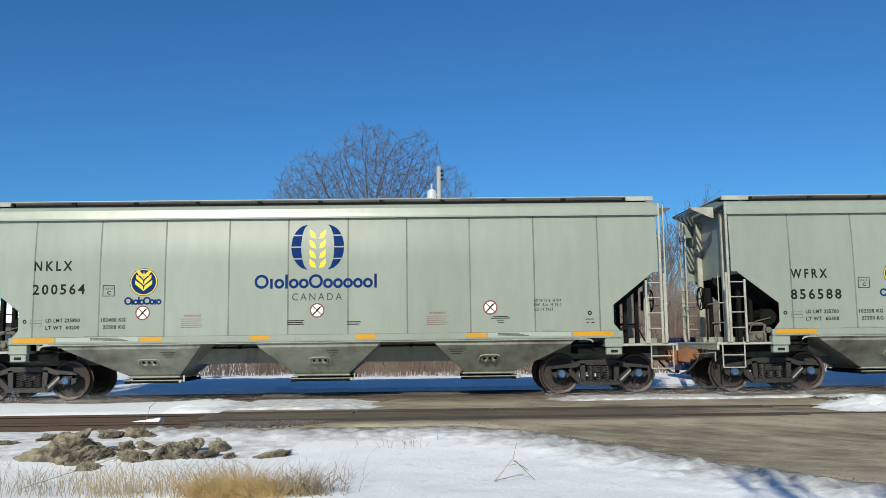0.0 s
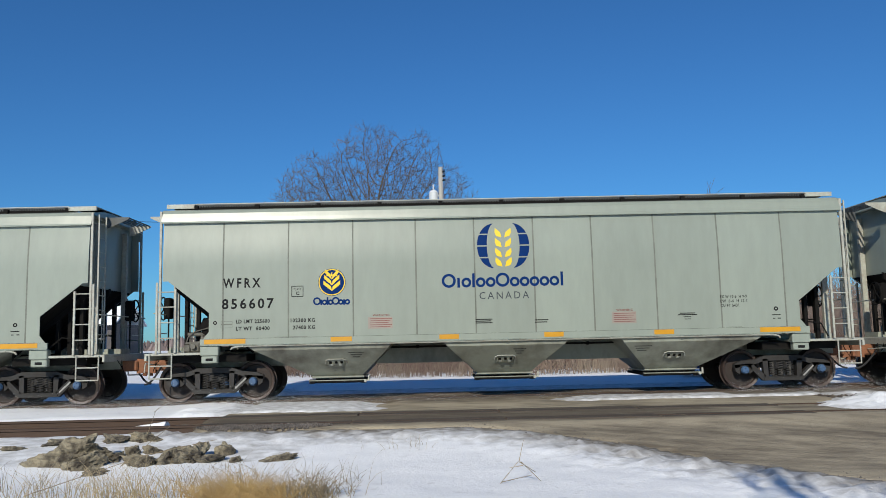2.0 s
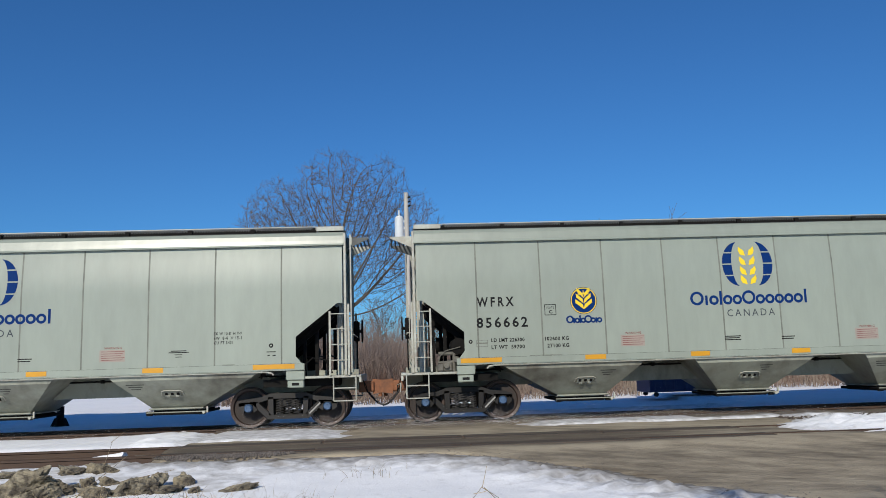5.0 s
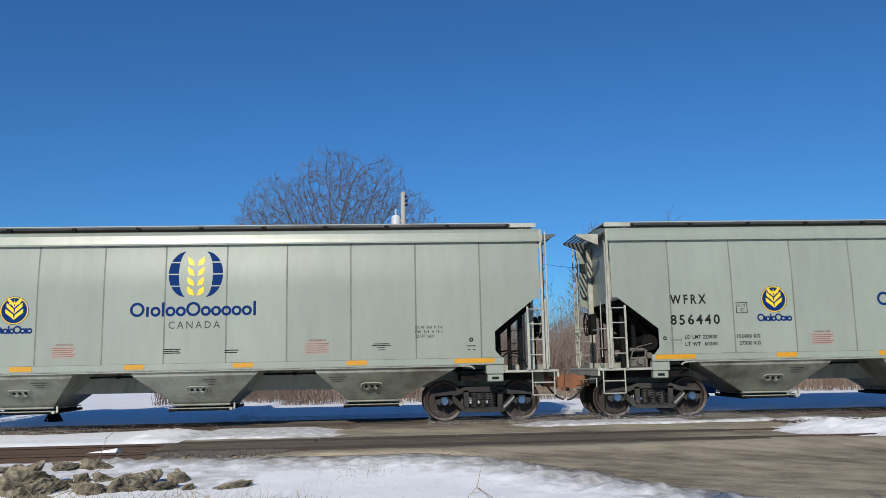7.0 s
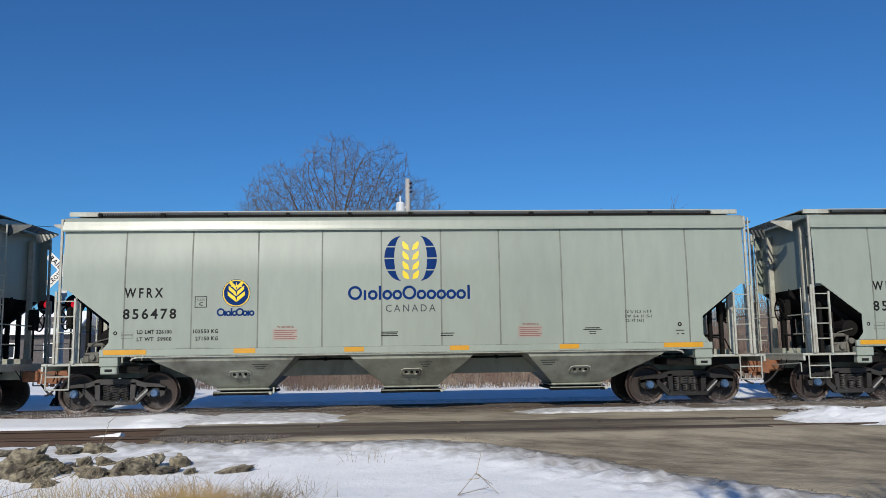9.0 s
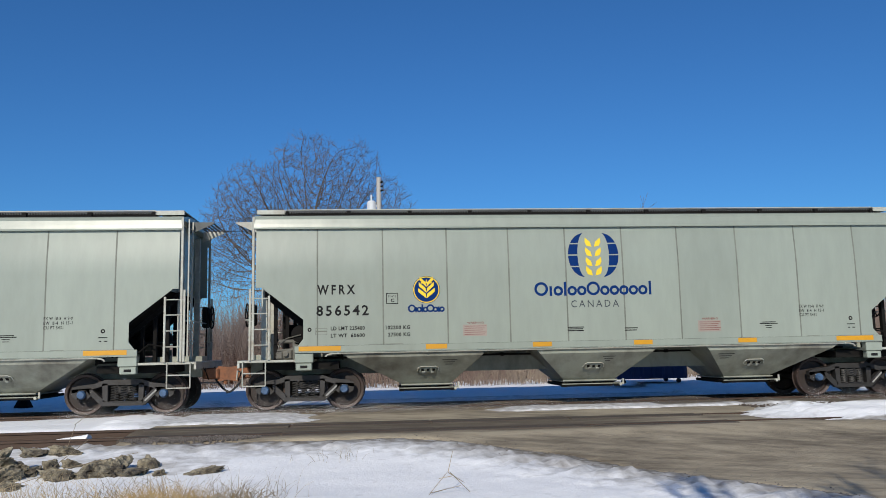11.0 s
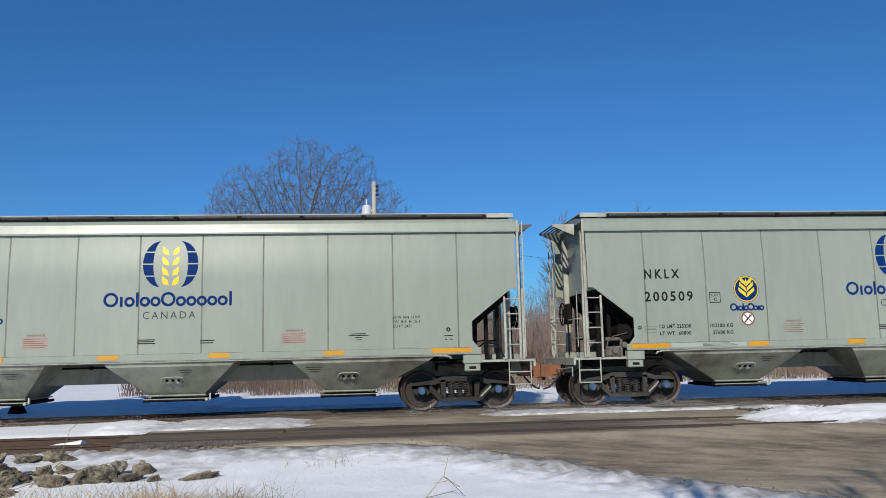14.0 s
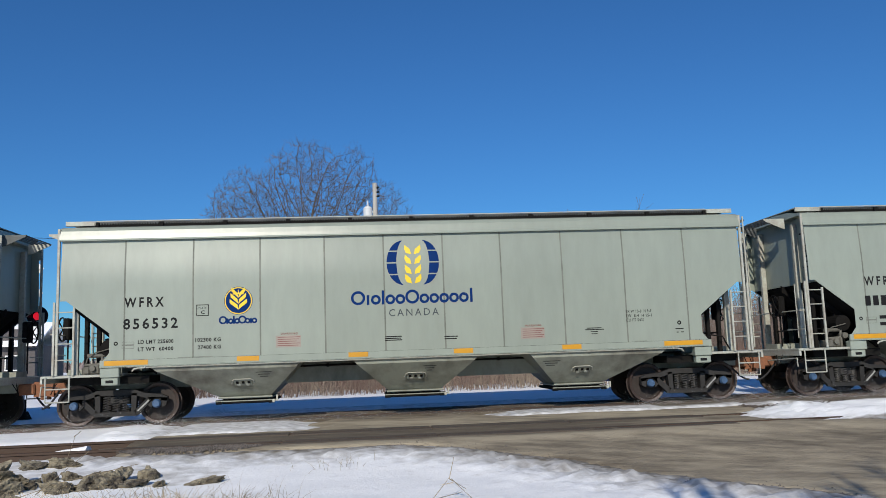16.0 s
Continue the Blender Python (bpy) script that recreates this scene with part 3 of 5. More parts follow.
            endpart("brake_valve", bm, VALVE, "grimy grey brake valve assembly")
            bm = rod(BM(), (0.55, 0.1, 1.78), (1.25, 0.1, 1.78), 0.20, 14)
            endpart("air_reservoir", bm, DARK)
        else:
            tube(bm, [(0.35, 1.25, 1.2), (0.5, 1.25, 1.5), (0.8, 1.2, 1.55), (1.1, 1.2, 1.3)], 0.02)
            endpart("brake_pipe", bm, DARK)
        bm = rod(BM(), (1.02, -1.25, 1.72), (1.02, -0.55, 1.72), 0.19, 16)
        box(bm, 0.92, 1.12, -1.1, -0.7, 1.146, 1.55)
        endpart("brake_cylinder", bm, DARK, "black round brake cylinder")
        # coupler and hoses
        bm = box(BM(), -0.56, -0.18, -0.16, 0.16, 0.72, 0.98, 0.03)
        prism(bm, [(-0.80, 0.70), (-0.52, 0.66), (-0.52, 1.02), (-0.80, 0.99)], -0.20, 0.09)
        box(bm, -0.86, -0.74, 0.02, 0.2, 0.72, 0.96, 0.03)
        rod(bm, (-0.7, 0.02, 0.6), (-0.7, 0.02, 0.72), 0.05)
        endpart("coupler", bm, RUST, "rusty orange-brown knuckle coupler")
        bm = BM()
        pts = []
        for i in range(9):
            u = i / 8
            pts.append((-0.32 - 0.45 * u, -0.38 + 0.18 * u, 0.82 - 0.42 * math.sin(u * math.pi / 2)))
        tube(bm, pts, 0.024)
        endpart("air_hose", bm, RUBBER)
        for yy in (-0.75, 0.55):
            bm = tube(BM(), [(-0.30, yy, 1.05), (-0.36, yy + 0.04, 0.84), (-0.42, yy + 0.1, 0.72), (-0.40, yy + 0.2, 0.86), (-0.33, yy + 0.26, 1.0)], 0.011, 5)
            endpart("hanging_chain", bm, DARK)
        endpart("end_handrail", tube(BM(), [(-0.06, -1.5, 2.05), (-0.16, -1.45, 2.05), (-0.16, 1.45, 2.05), (-0.06, 1.5, 2.05)], 0.014), FRAME)
        bm = rod(BM(), (-0.33, -1.45, 0.92), (-0.42, -0.2, 0.86), 0.014)
        rod(bm, (-0.33, -1.45, 0.92), (-0.34, -1.48, 0.72), 0.014)
        endpart("uncoupling_lever", bm, FRAME)
    # centre sill
    bm = box(BM(), -0.2, LB + 0.2, -0.30, 0.30, 0.78, 1.268)
    part("centre_sill", bm, HOPPER, car, "grimy centre sill beam")
    bm = rod(BM(), (1.2, -0.38, 1.16), (LB - 1.2, -0.38, 1.16), 0.022, 6)
    for x in (2.4, 5.8, 9.9, 13.3):
        box(bm, x - 0.03, x + 0.03, -0.42, -0.301, 1.12, 1.2)
    part("train_pipe", bm, DARK, car)
    # hoppers
    for a, b, c, d in ((1.95, 5.25, 3.40, 4.48), (6.40, 9.27, 7.24, 8.42), (LB - 5.25, LB - 1.95, LB - 4.48, LB - 3.40)):
        bm = BM()
        lv = [(a, b, 1.56, 1.28), (a + (c - a) * 0.12, b + (d - b) * 0.12, 1.53, 1.16), (c, d, 0.72, 0.50)]
        rings = [[bm.verts.new(v) for v in ((x0, -y, z), (x1, -y, z), (x1, y, z), (x0, y, z))] for x0, x1, y, z in lv]
        for p, q in zip(rings, rings[1:]):
            for i in range(4):
                bm.faces.new((p[i], p[(i + 1) % 4], q[(i + 1) % 4], q[i]))
        bm.faces.new(rings[0]), bm.faces.new(rings[-1])
        bmesh.ops.recalc_face_normals(bm, faces=bm.faces[:])
        hop = part("hopper_bay", bm, HOPPER, car, "road-dusted grey hopper bay with sloping sides")
        bm = box(BM(), c - 0.06, d + 0.06, -0.80, 0.80, 0.475, 0.505)
        part("outlet_flange", bm, HOPPER, hop)
        bm = box(BM(), c, d, -0.74, 0.74, 0.36, 0.474, 0.02)
        for x in (c - 0.05, d + 0.05):
            rod(bm, (x, -0.86, 0.41), (x, 0.86, 0.41), 0.035, 8)
            box(bm, x - 0.07, x + 0.07, -0.90, -0.82, 0.36, 0.46, 0.01)
        part("outlet_gate", bm, DARK, hop)
        mx = (c + d) / 2
        M = pose(mx, -1.165, 0.86, 47)
        bm = box(BM(), -0.2, 0.2, -0.02, 0.03, -0.11, 0.11, 0.02)
        bm.transform(M)
        part("vibrator_bracket", bm, HOPPER, hop)
        bm = tube(BM(), [(-0.25, -0.02, -0.03), (-0.23, -0.025, 0.08), (-0.17, -0.028, 0.125), (0.17, -0.028, 0.125), (0.23, -0.025, 0.08), (0.25, -0.02, -0.03)], 0.012)
        bm.transform(M)
        part("bracket_loop", bm, FRAME, hop, "pale bent bar round the bracket")
        for sx in (-1, 1):
            bm = box(BM(), sx * 0.10 - 0.035, sx * 0.10 + 0.035, -0.034, -0.021, -0.10, -0.035, 0.005)
            bm.transform(M)
            part("bracket_jaw", bm, FRAME, hop)
        for sx in (-0.13, 0.0, 0.13):
            bm = box(BM(), sx - 0.03, sx + 0.03, -0.034, -0.0215, -0.02, 0.045)
            bm.transform(M)
            part("bracket_slot", bm, DARK, hop)
        # gate shaft and its capstan at the outlet's end
        bm = rod(BM(), (c - 0.12, -0.93, 0.43), (d + 0.2, -0.93, 0.43), 0.013)
        part("gate_shaft", bm, HOPPER, hop)
        bm = rod(BM(), (d + 0.11, -0.99, 0.41), (d + 0.11, -0.86, 0.41), 0.036, 8)
        box(bm, d + 0.165, d + 0.2, -0.95, -0.90, 0.40, 0.54)
        part("gate_capstan", bm, FRAME, hop, "pale gate capstan")
        bm = box(BM(), c - 0.075, d + 0.075, -0.86, -0.80, 0.49, 0.525, 0.008)
        part("flange_lip", bm, HOPPER, hop)
    # pale bar along the top of the bays, bent down at both ends
    for side in (-1, 1):
        y = side * 1.605
        part("bay_bar", tube(BM(), [(1.62, y, 1.19), (1.66, y, 1.235), (1.78, y, 1.262), (2.1, y, 1.268), (LB - 2.1, y, 1.268), (LB - 1.78, y, 1.262), (LB - 1.66, y, 1.235), (LB - 1.62, y, 1.19)], 0.02), FRAME, car, "pale bar under the sill")
    # reflective strips, near and far
    for x0, x1 in ((1.03, 1.96), (3.87, 4.35), (6.32, 6.76), (8.69, 9.13), (11.19, 11.64), (13.6, 14.52)):
        bm = box(BM(), x0, x1, -1.624, -1.6185, 1.325, 1.43)
        part("reflective_strip", bm, ORANGE, car, "orange reflective strip")
    trucks(car)


def side_frame(s):
    bm = BM()
    y0, y1 = s * 1.04, s * 0.90
    top = [(-1.12, 0.50), (-1.12, 0.60), (-0.98, 0.66), (-0.62, 0.70), (-0.40, 0.78), (0.40, 0.78), (0.62, 0.70), (0.98, 0.66), (1.12, 0.60), (1.12, 0.50), (0.7, 0.57), (0.4, 0.66), (-0.4, 0.66), (-0.7, 0.57)]
    prism(bm, top, y0, y1)
    for m in (-1, 1):
        prism(bm, [(m * 0.86, 0.60), (m * 0.70, 0.60), (m * 0.30, 0.22), (m * 0.46, 0.20)], y0, y1)
        prism(bm, [(m * 0.33, 0.22), (m * 0.43, 0.22), (m * 0.46, 0.70), (m * 0.34, 0.70)], y0, y1)
        prism(bm, [(m * 1.12, 0.58), (m * 0.74, 0.60), (m * 0.70, 0.42), (m * 0.78, 0.36), (m * 0.80, 0.56), (m * 0.98, 0.56), (m * 1.0, 0.36), (m * 1.10, 0.42)], y0, y1)
    prism(bm, [(-0.46, 0.20), (0.46, 0.20), (0.42, 0.30), (-0.42, 0.30)], y0 + s * 0.02, y1)
    bmesh.ops.recalc_face_normals(bm, faces=bm.faces[:])
    return bm


def trucks(car):
    for cx in ((AXLES[0] + AXLES[1]) / 2, (AXLES[2] + AXLES[3]) / 2):
        bm = box(BM(), -0.17, 0.17, -0.98, 0.98, 0.46, 0.66, 0.03)
        rod(bm, (0, 0, 0.66), (0, 0, 0.90), 0.22, 12)
        truck = part("truck", bm, CAST, car, "dusty grey cast steel truck")
        truck.location.x = cx
        for s in (-1, 1):
            part("side_frame", side_frame(s), CAST, truck)
            bm = BM()
            for x in (-0.2, 0.0, 0.2):
                pts = [(x + 0.075 * math.cos(k * math.pi / 4), s * 0.985 + 0.06 * math.sin(k * math.pi / 4), 0.31 + k * 0.0068) for k in range(49)]
                tube(bm, pts[::2], 0.016, 4)
            part("spring_nest", bm, SPRING, truck, "dusty coil springs")
            bm = box(BM(), -0.17, 0.17, -0.0025, 0.0025, -0.018, 0.018)
            bm.transform(pose(0.60, s * 1.0435, 0.42, 0, -43))
            part("cast_mark", bm, CHALK, truck, "white lettering on the side frame")
            part("spring_plank", box(BM(), -0.31, 0.31, s * 0.90, s * 1.06, 0.262, 0.302, 0.01), SPRING, truck)
        for dx in (-0.8925, 0.8925):
            bm = BM()
            pr = [(0.0, 0.09), (0.05, 0.12), (0.05, 0.37), (-0.02, 0.39), (-0.04, RW - 0.01), (0.10, RW), (0.10, RW + 0.025), (0.13, RW + 0.025), (0.14, 0.38), (0.09, 0.36), (0.09, 0.12), (0.12, 0.09)]
            for s in (-1, 1):
                rings = []
                for k in range(28):
                    a = 2 * math.pi * k / 28
                    rings.append([bm.verts.new((r * math.cos(a), s * (0.80 - o), r * math.sin(a))) for o, r in pr])
                n = len(pr)
                for k in range(28):
                    p, q = rings[k], rings[(k + 1) % 28]
                    for i in range(n):
                        bm.faces.new((p[i], q[i], q[(i + 1) % n], p[(i + 1) % n]))
                rod(bm, (0, s * 0.6, 0), (0, s * 1.08, 0), 0.085, 12)
            rod(bm, (0, -0.7, 0), (0, 0.7, 0), 0.08, 10)
            bmesh.ops.recalc_face_normals(bm, faces=bm.faces[:])
            ws = part("wheelset", bm, WHEEL, car, "rusty brown steel wheels on an axle")
            ws.data.materials.append(TREAD)
            for f in ws.data.polygons:
                if math.hypot(f.center.x, f.center.z) > 0.37:
                    f.material_index = 1
            ws.location = (cx + dx, 0, RW)
            for s in (-1, 1):
                bm = rod(BM(), (0, s * 1.075, 0), (0, s * 1.135, 0), 0.10, 12, 0.075)
                for k in range(3):
                    a = 2 * math.pi * k / 3
                    rod(bm, (0.05 * math.cos(a), s * 1.13, 0.05 * math.sin(a)), (0.05 * math.cos(a), s * 1.15, 0.05 * math.sin(a)), 0.018, 6)
                part("bearing_cap", bm, CAPBLUE, ws, "blue bearing end cap")


template = empty("hopper_car")
car_parts(template)


# ---- decals ----
FACE = -1.6025
SLATE = material("slate_lettering", (0.05, 0.06, 0.07), 0.6, spec=0.2, vary=0.1)
DIM = material("faded_stencil", (0.09, 0.09, 0.08), 0.7, vary=0.2, spec=0.2)


def text_mesh(text, x0, z0, x1, z1, y=FACE, bold=0.0, shear=0.0):
    """Lettering that fills the given span on the side of the car."""
    co, faces = raw_text(text, bold, shear)
    lo, hi = co.min(0), co.max(0)
    me = bpy.data.meshes.new("lettering")
    me.from_pydata([(x0 + (v[0] - lo[0]) / (hi[0] - lo[0]) * (x1 - x0), y, z0 + (v[1] - lo[1]) / (hi[1] - lo[1]) * (z1 - z0)) for v in co], [], faces)
    return me


def letter(car, name, text, x0, z0, x1, z1, mat=None, bold=0.0, shear=0.0, y=FACE):
    me = text_mesh(text, x0, z0, x1, z1, y, bold, shear)
    me.name = name
    me.materials.append(mat or BLACK)
    ob = new(name, me)
    ob.parent = car
    return ob


def quads(name, rects, mat, car, y=FACE):
    bm = BM()
    for x0, z0, x1, z1 in rects:
        bm.faces.new([bm.verts.new(v) for v in ((x0, y, z0), (x1, y, z0), (x1, y, z1), (x0, y, z1))])
    return part(name, bm, mat, car)


def poly(bm, pts, y=FACE):
    bm.faces.new([bm.verts.new((x, y + lean(z), z)) for x, z in pts])
    return bm


def ring(bm, cx, cz, r0, r1, y=FACE, n=36, a0=0.0, a1=2 * math.pi):
    for k in range(n):
        a, b = a0 + (a1 - a0) * k / n, a0 + (a1 - a0) * (k + 1) / n
        poly(bm, [(cx + r1 * math.cos(a), cz + r1 * math.sin(a)), (cx + r1 * math.cos(b), cz + r1 * math.sin(b)), (cx + r0 * math.cos(b), cz + r0 * math.sin(b)), (cx + r0 * math.cos(a), cz + r0 * math.sin(a))], y)
    return bm


def word_shapes(name, car, x0, x1, z0, z1, word, stroke):
    """Plain rings and bars in the rhythm of a word: O a tall ring, o a low one, i and t bars."""
    h = z1 - z0
    wid = {"O": h * 1.08, "o": h * 0.76, "r": h * 0.42, "i": h * 0.34, "t": h * 0.40}
    u = (x1 - x0) / sum(wid[c] for c in word)
    x = x0
    for c in word:
        w = wid[c] * u
        mid = x + w / 2
        if c in "Oo":
            r = (h if c == "O" else h * 0.70) / 2
            part(name, ring(BM(), mid, z0 + r, r - stroke, r, n=24), BLUE, car)
        else:
            quads(name, [(mid - stroke / 2, z0, mid + stroke / 2, z1 if c in "it" else z0 + h * 0.70)], BLUE, car)
        x += w


def common_decals(car):
    # globe emblem: split crescents and grain leaves
    cx, cz = 7.825, 3.425
    for s in (-1, 1):
        for z0, z1 in ((0.285, 0.515), (0.015, 0.255), (-0.255, -0.015), (-0.515, -0.285)):
            bm = BM()
            n = 6
            zs = [z0 + (z1 - z0) * k / n for k in range(n + 1)]
            outer = [(cx + s * (0.21 + 0.39 * math.sqrt(max(0, 1 - (z / 0.52) ** 2))), cz + z) for z in zs]
            inner = [(cx + s * (0.20 + 0.175 * math.sqrt(max(0, 1 - (z / 0.52) ** 2))), cz + z) for z in zs]
            poly(bm, outer + inner[::-1])
            part("emblem_band", bm, BLUE, car, "navy emblem band")
        for k, z in enumerate((0.29, 0.06, -0.17, -0.385)):
            bm = poly(BM(), [(cx + s * 0.03, cz + z - 0.10), (cx + s * 0.06, cz + z + 0.02), (cx + s * 0.18, cz + z + 0.12), (cx + s * 0.19, cz + z + 0.02), (cx + s * 0.15, cz + z - 0.07)])
            part("emblem_leaf", bm, YELLOW, car, "yellow grain leaf emblem")
    word_shapes("brand_shape", car, 6.40, 9.20, 2.48, 2.80, "OroiooOooooot", 0.058)
    letter(car, "subtitle_lettering", "CANADA", 7.25, 2.205, 8.38, 2.37, SLATE, bold=0.002)
    # round emblem
    cx, cz = 3.905, 2.665
    part("round_emblem", ring(BM(), cx, cz, 0.0, 0.312), BLUE, car, "navy and yellow round emblem")
    bm = ring(BM(), cx, cz, 0.278, 0.300, FACE - 0.003)
    for k in range(3):
        z = cz - 0.20 + 0.13 * k
        for s in (-1, 1):
            w = 0.19 - 0.02 * k
            poly(bm, [(cx, z), (cx + s * w, z + 0.15), (cx + s * w, z + 0.24), (cx + s * 0.02, z + 0.11)], FACE - 0.003)
    for s in (-1, 0, 1):
        poly(bm, [(cx + s * 0.10 - 0.022, cz + 0.14), (cx + s * 0.10 + 0.022, cz + 0.14), (cx + s * 0.12, cz + 0.25 - 0.04 * abs(s))], FACE - 0.003)
    part("emblem_grain", bm, YELLOW, car)
    word_shapes("emblem_shape", car, 3.50, 4.30, 2.15, 2.33, "OroioOoro", 0.038)
    # plate box
    x0, x1, z0, z1, t = 2.99, 3.26, 2.35, 2.60, 0.016
    quads("plate_box", [(x0, z0, x1, z0 + t), (x0, z1 - t, x1, z1), (x0, z0, x0 + t, z1), (x1 - t, z0, x1, z1)], BLACK, car)
    letter(car, "plate_lettering", "PLATE", 3.04, 2.50, 3.21, 2.55)
    letter(car, "plate_letter", "C", 3.09, 2.39, 3.17, 2.47, bold=0.03)
    # small stencils
    x0, x1, z0, z1, t = 1.40, 1.66, 1.68, 1.83, 0.009
    quads("data_box", [(x0, z0, x1, z0 + t), (x0, z1 - t, x1, z1), (x0, z0, x0 + t, z1), (x1 - t, z0, x1, z1), (x0, 1.745, x1, 1.775)], GRIME, car)
    part("small_badge", ring(BM(), 1.27, 1.80, 0.02, 0.045, n=12), BLACK, car)
    part("small_badge", ring(BM(), 14.0, 1.85, 0.02, 0.05, n=12), BLACK, car)
    quads("data_stencil", [(13.9, 1.70, 14.1, 1.72), (13.92, 1.62, 13.97, 1.64), (14.03, 1.62, 14.1, 1.64)], BLACK, car)
    quads("data_stencil", [(7.15, 1.74 - k * 0.04, 7.53 - 0.03 * (k % 2), 1.762 - k * 0.04) for k in range(3)], BLACK, car)
    quads("data_stencil", [(8.49, 1.70 - k * 0.05, 8.80 - 0.03 * (k % 2), 1.722 - k * 0.05) for k in range(2)], BLACK, car)
    quads("data_stencil", [(11.80, 1.78, 12.14, 1.80), (11.75, 1.745, 12.19, 1.765), (11.88, 1.70, 12.05, 1.715), (11.90, 1.65, 12.04, 1.665)], BLACK, car)
    letter(car, "width_stencil", "EX W 10-8  H 9-9", 12.74, 2.11, 13.35, 2.18, bold=0.015)
    letter(car, "width_stencil", "EW  8-4  H 15-1", 12.74, 2.01, 13.35, 2.08, bold=0.015)
    letter(car, "volume_stencil", "CU FT 5431", 12.74, 1.91, 13.16, 1.98, bold=0.015)
    for x0 in (4.76, 10.29):
        letter(car, "warning_lettering", "WARNING", x0 + 0.06, 1.87, x0 + 0.44, 1.92, RED, bold=0.02)
        quads("warning_stencil", [(x0, 1.812 - k * 0.046, x0 + 0.5 - 0.04 * (k % 3), 1.824 - k * 0.046) for k in range(5)], RED, car)
    # faint lines on the hopper bays and the sill
    quads("sill_stencil", [(2.6, 1.447, 3.35, 1.46), (12.9, 1.447, 13.2, 1.46)], GRIME, car)
    M = [(4.25, 4.6), (8.0, 8.3), (LB - 4.9, LB - 4.5)]
    for a, b in M:
        bm = BM()
        for k in range(3):
            z = 1.06 - 0.05 * k
            y = -(0.72 + (z - 0.50) / 0.66 * 0.81) - 0.006
            bm.faces.new([bm.verts.new(v) for v in ((a + 0.04 * k, y, z), (b - 0.05 * k, y, z), (b - 0.05 * k, y + -0.022, z + 0.018), (a + 0.04 * k, y - 0.022, z + 0.018))])
        part("bay_stencil", bm, DIM, car)
    # end markings
    bm = BM()
    for k, w in enumerate((0.36, 0.46, 0.1, 0.3, 0.3, 0.34, 0.34, 0.4)):
        z = 4.05 - k * 0.13 - (0.05 if k > 1 else 0)
        bm.faces.new([bm.verts.new(v) for v in ((0.247, -1.46, z), (0.247, -1.46 + w, z), (0.247, -1.46 + w, z + 0.04), (0.247, -1.46, z + 0.04))])
    part("end_stencil", bm, BLACK, car)


common_decals(template)



def run(t):
    """How far the head of the train has come at t seconds."""
    return -10.396 - 15.163 * t + 0.021 * t * t


def own_decals(car, mark, number, ld, lt, kg1, kg2):
    up = 0.36 if mark == "NKLX" else 0.0
    letter(car, "reporting_mark", mark, 1.44, 2.58 + up, 2.29, 2.80 + up, bold=0.026)
    if number:
        up = 0.30 if mark == "NKLX" else 0.0
        letter(car, "car_number", number, 1.42, 2.10 + up, 2.59, 2.34 + up, bold=0.022)
        letter(car, "load_limit", "LD LMT " + ld, 1.74, 1.775, 2.50, 1.865, bold=0.03)
        letter(car, "light_weight", "LT WT  " + lt, 1.74, 1.615, 2.50, 1.705, bold=0.03)
        letter(car, "load_limit_kg", kg1 + " KG", 2.97, 1.775, 3.52, 1.865, bold=0.03)
        letter(car, "light_weight_kg", kg2 + " KG", 3.02, 1.615, 3.52, 1.705, bold=0.03)
    else:
        quads("number_stencil", [(1.42 + k * 0.2, 2.10, 1.56 + k * 0.2, 2.34) for k in range(6)], BLACK, car)
        quads("weight_stencil", [(1.74, 1.78, 2.5, 1.86), (1.74, 1.62, 2.5, 1.70), (2.97, 1.78, 3.52, 1.86), (3.02, 1.62, 3.52, 1.70)], BLACK, car)
    if mark == "NKLX":
        for x, z in ((3.9, 1.97), (7.82, 1.98), (11.74, 2.0)):
            part("round_notice", ring(BM(), x, z, 0.0, 0.16), WHITE, car, "white and red round notice")
            bm = ring(BM(), x, z, 0.135, 0.165, FACE - 0.002, 30)
            for s in (-1, 1):
                poly(bm, [(x - 0.10 + 0.018, z - s * 0.10), (x + 0.10 + 0.018, z + s * 0.10), (x + 0.10 - 0.018, z + s * 0.10), (x - 0.10 - 0.018, z - s * 0.10)], FACE - 0.003 - 0.001 * s)
            part("notice_ring", bm, RED, car)
            part("notice_tool", poly(BM(), [(x - 0.10, z - 0.085), (x - 0.08, z - 0.105), (x + 0.07, z + 0.05), (x + 0.10, z + 0.03), (x + 0.03, z + 0.11), (x + 0.045, z + 0.075)], FACE - 0.006), BLACK, car)
        quads("sill_label", [(1.99, 1.335, 3.82, 1.43)], LABEL, car, -1.6205)
        quads("sill_label", [(11.68, 1.335, 13.55, 1.43)], LABEL, car, -1.6205)
        quads("sill_stencil", [(2.75, 1.352 + 0.026 * k, 3.6 - 0.1 * k, 1.362 + 0.026 * k) for k in range(3)] + [(11.9, 1.352 + 0.026 * k, 12.6 - 0.1 * k, 1.362 + 0.026 * k) for k in range(3)], BLACK, car, -1.6225)
    else:
        for x0 in (4.72, 10.25):
            quads("warning_panel", [(x0, 1.595, x0 + 0.55, 1.855)], PINK, car, FACE + 0.001)


LABEL = material("pale_sill_label", (0.35, 0.39, 0.35), 0.4, vary=0.05)
PINK = material("faded_warning_panel", (0.30, 0.25, 0.215), 0.5, vary=0.06)


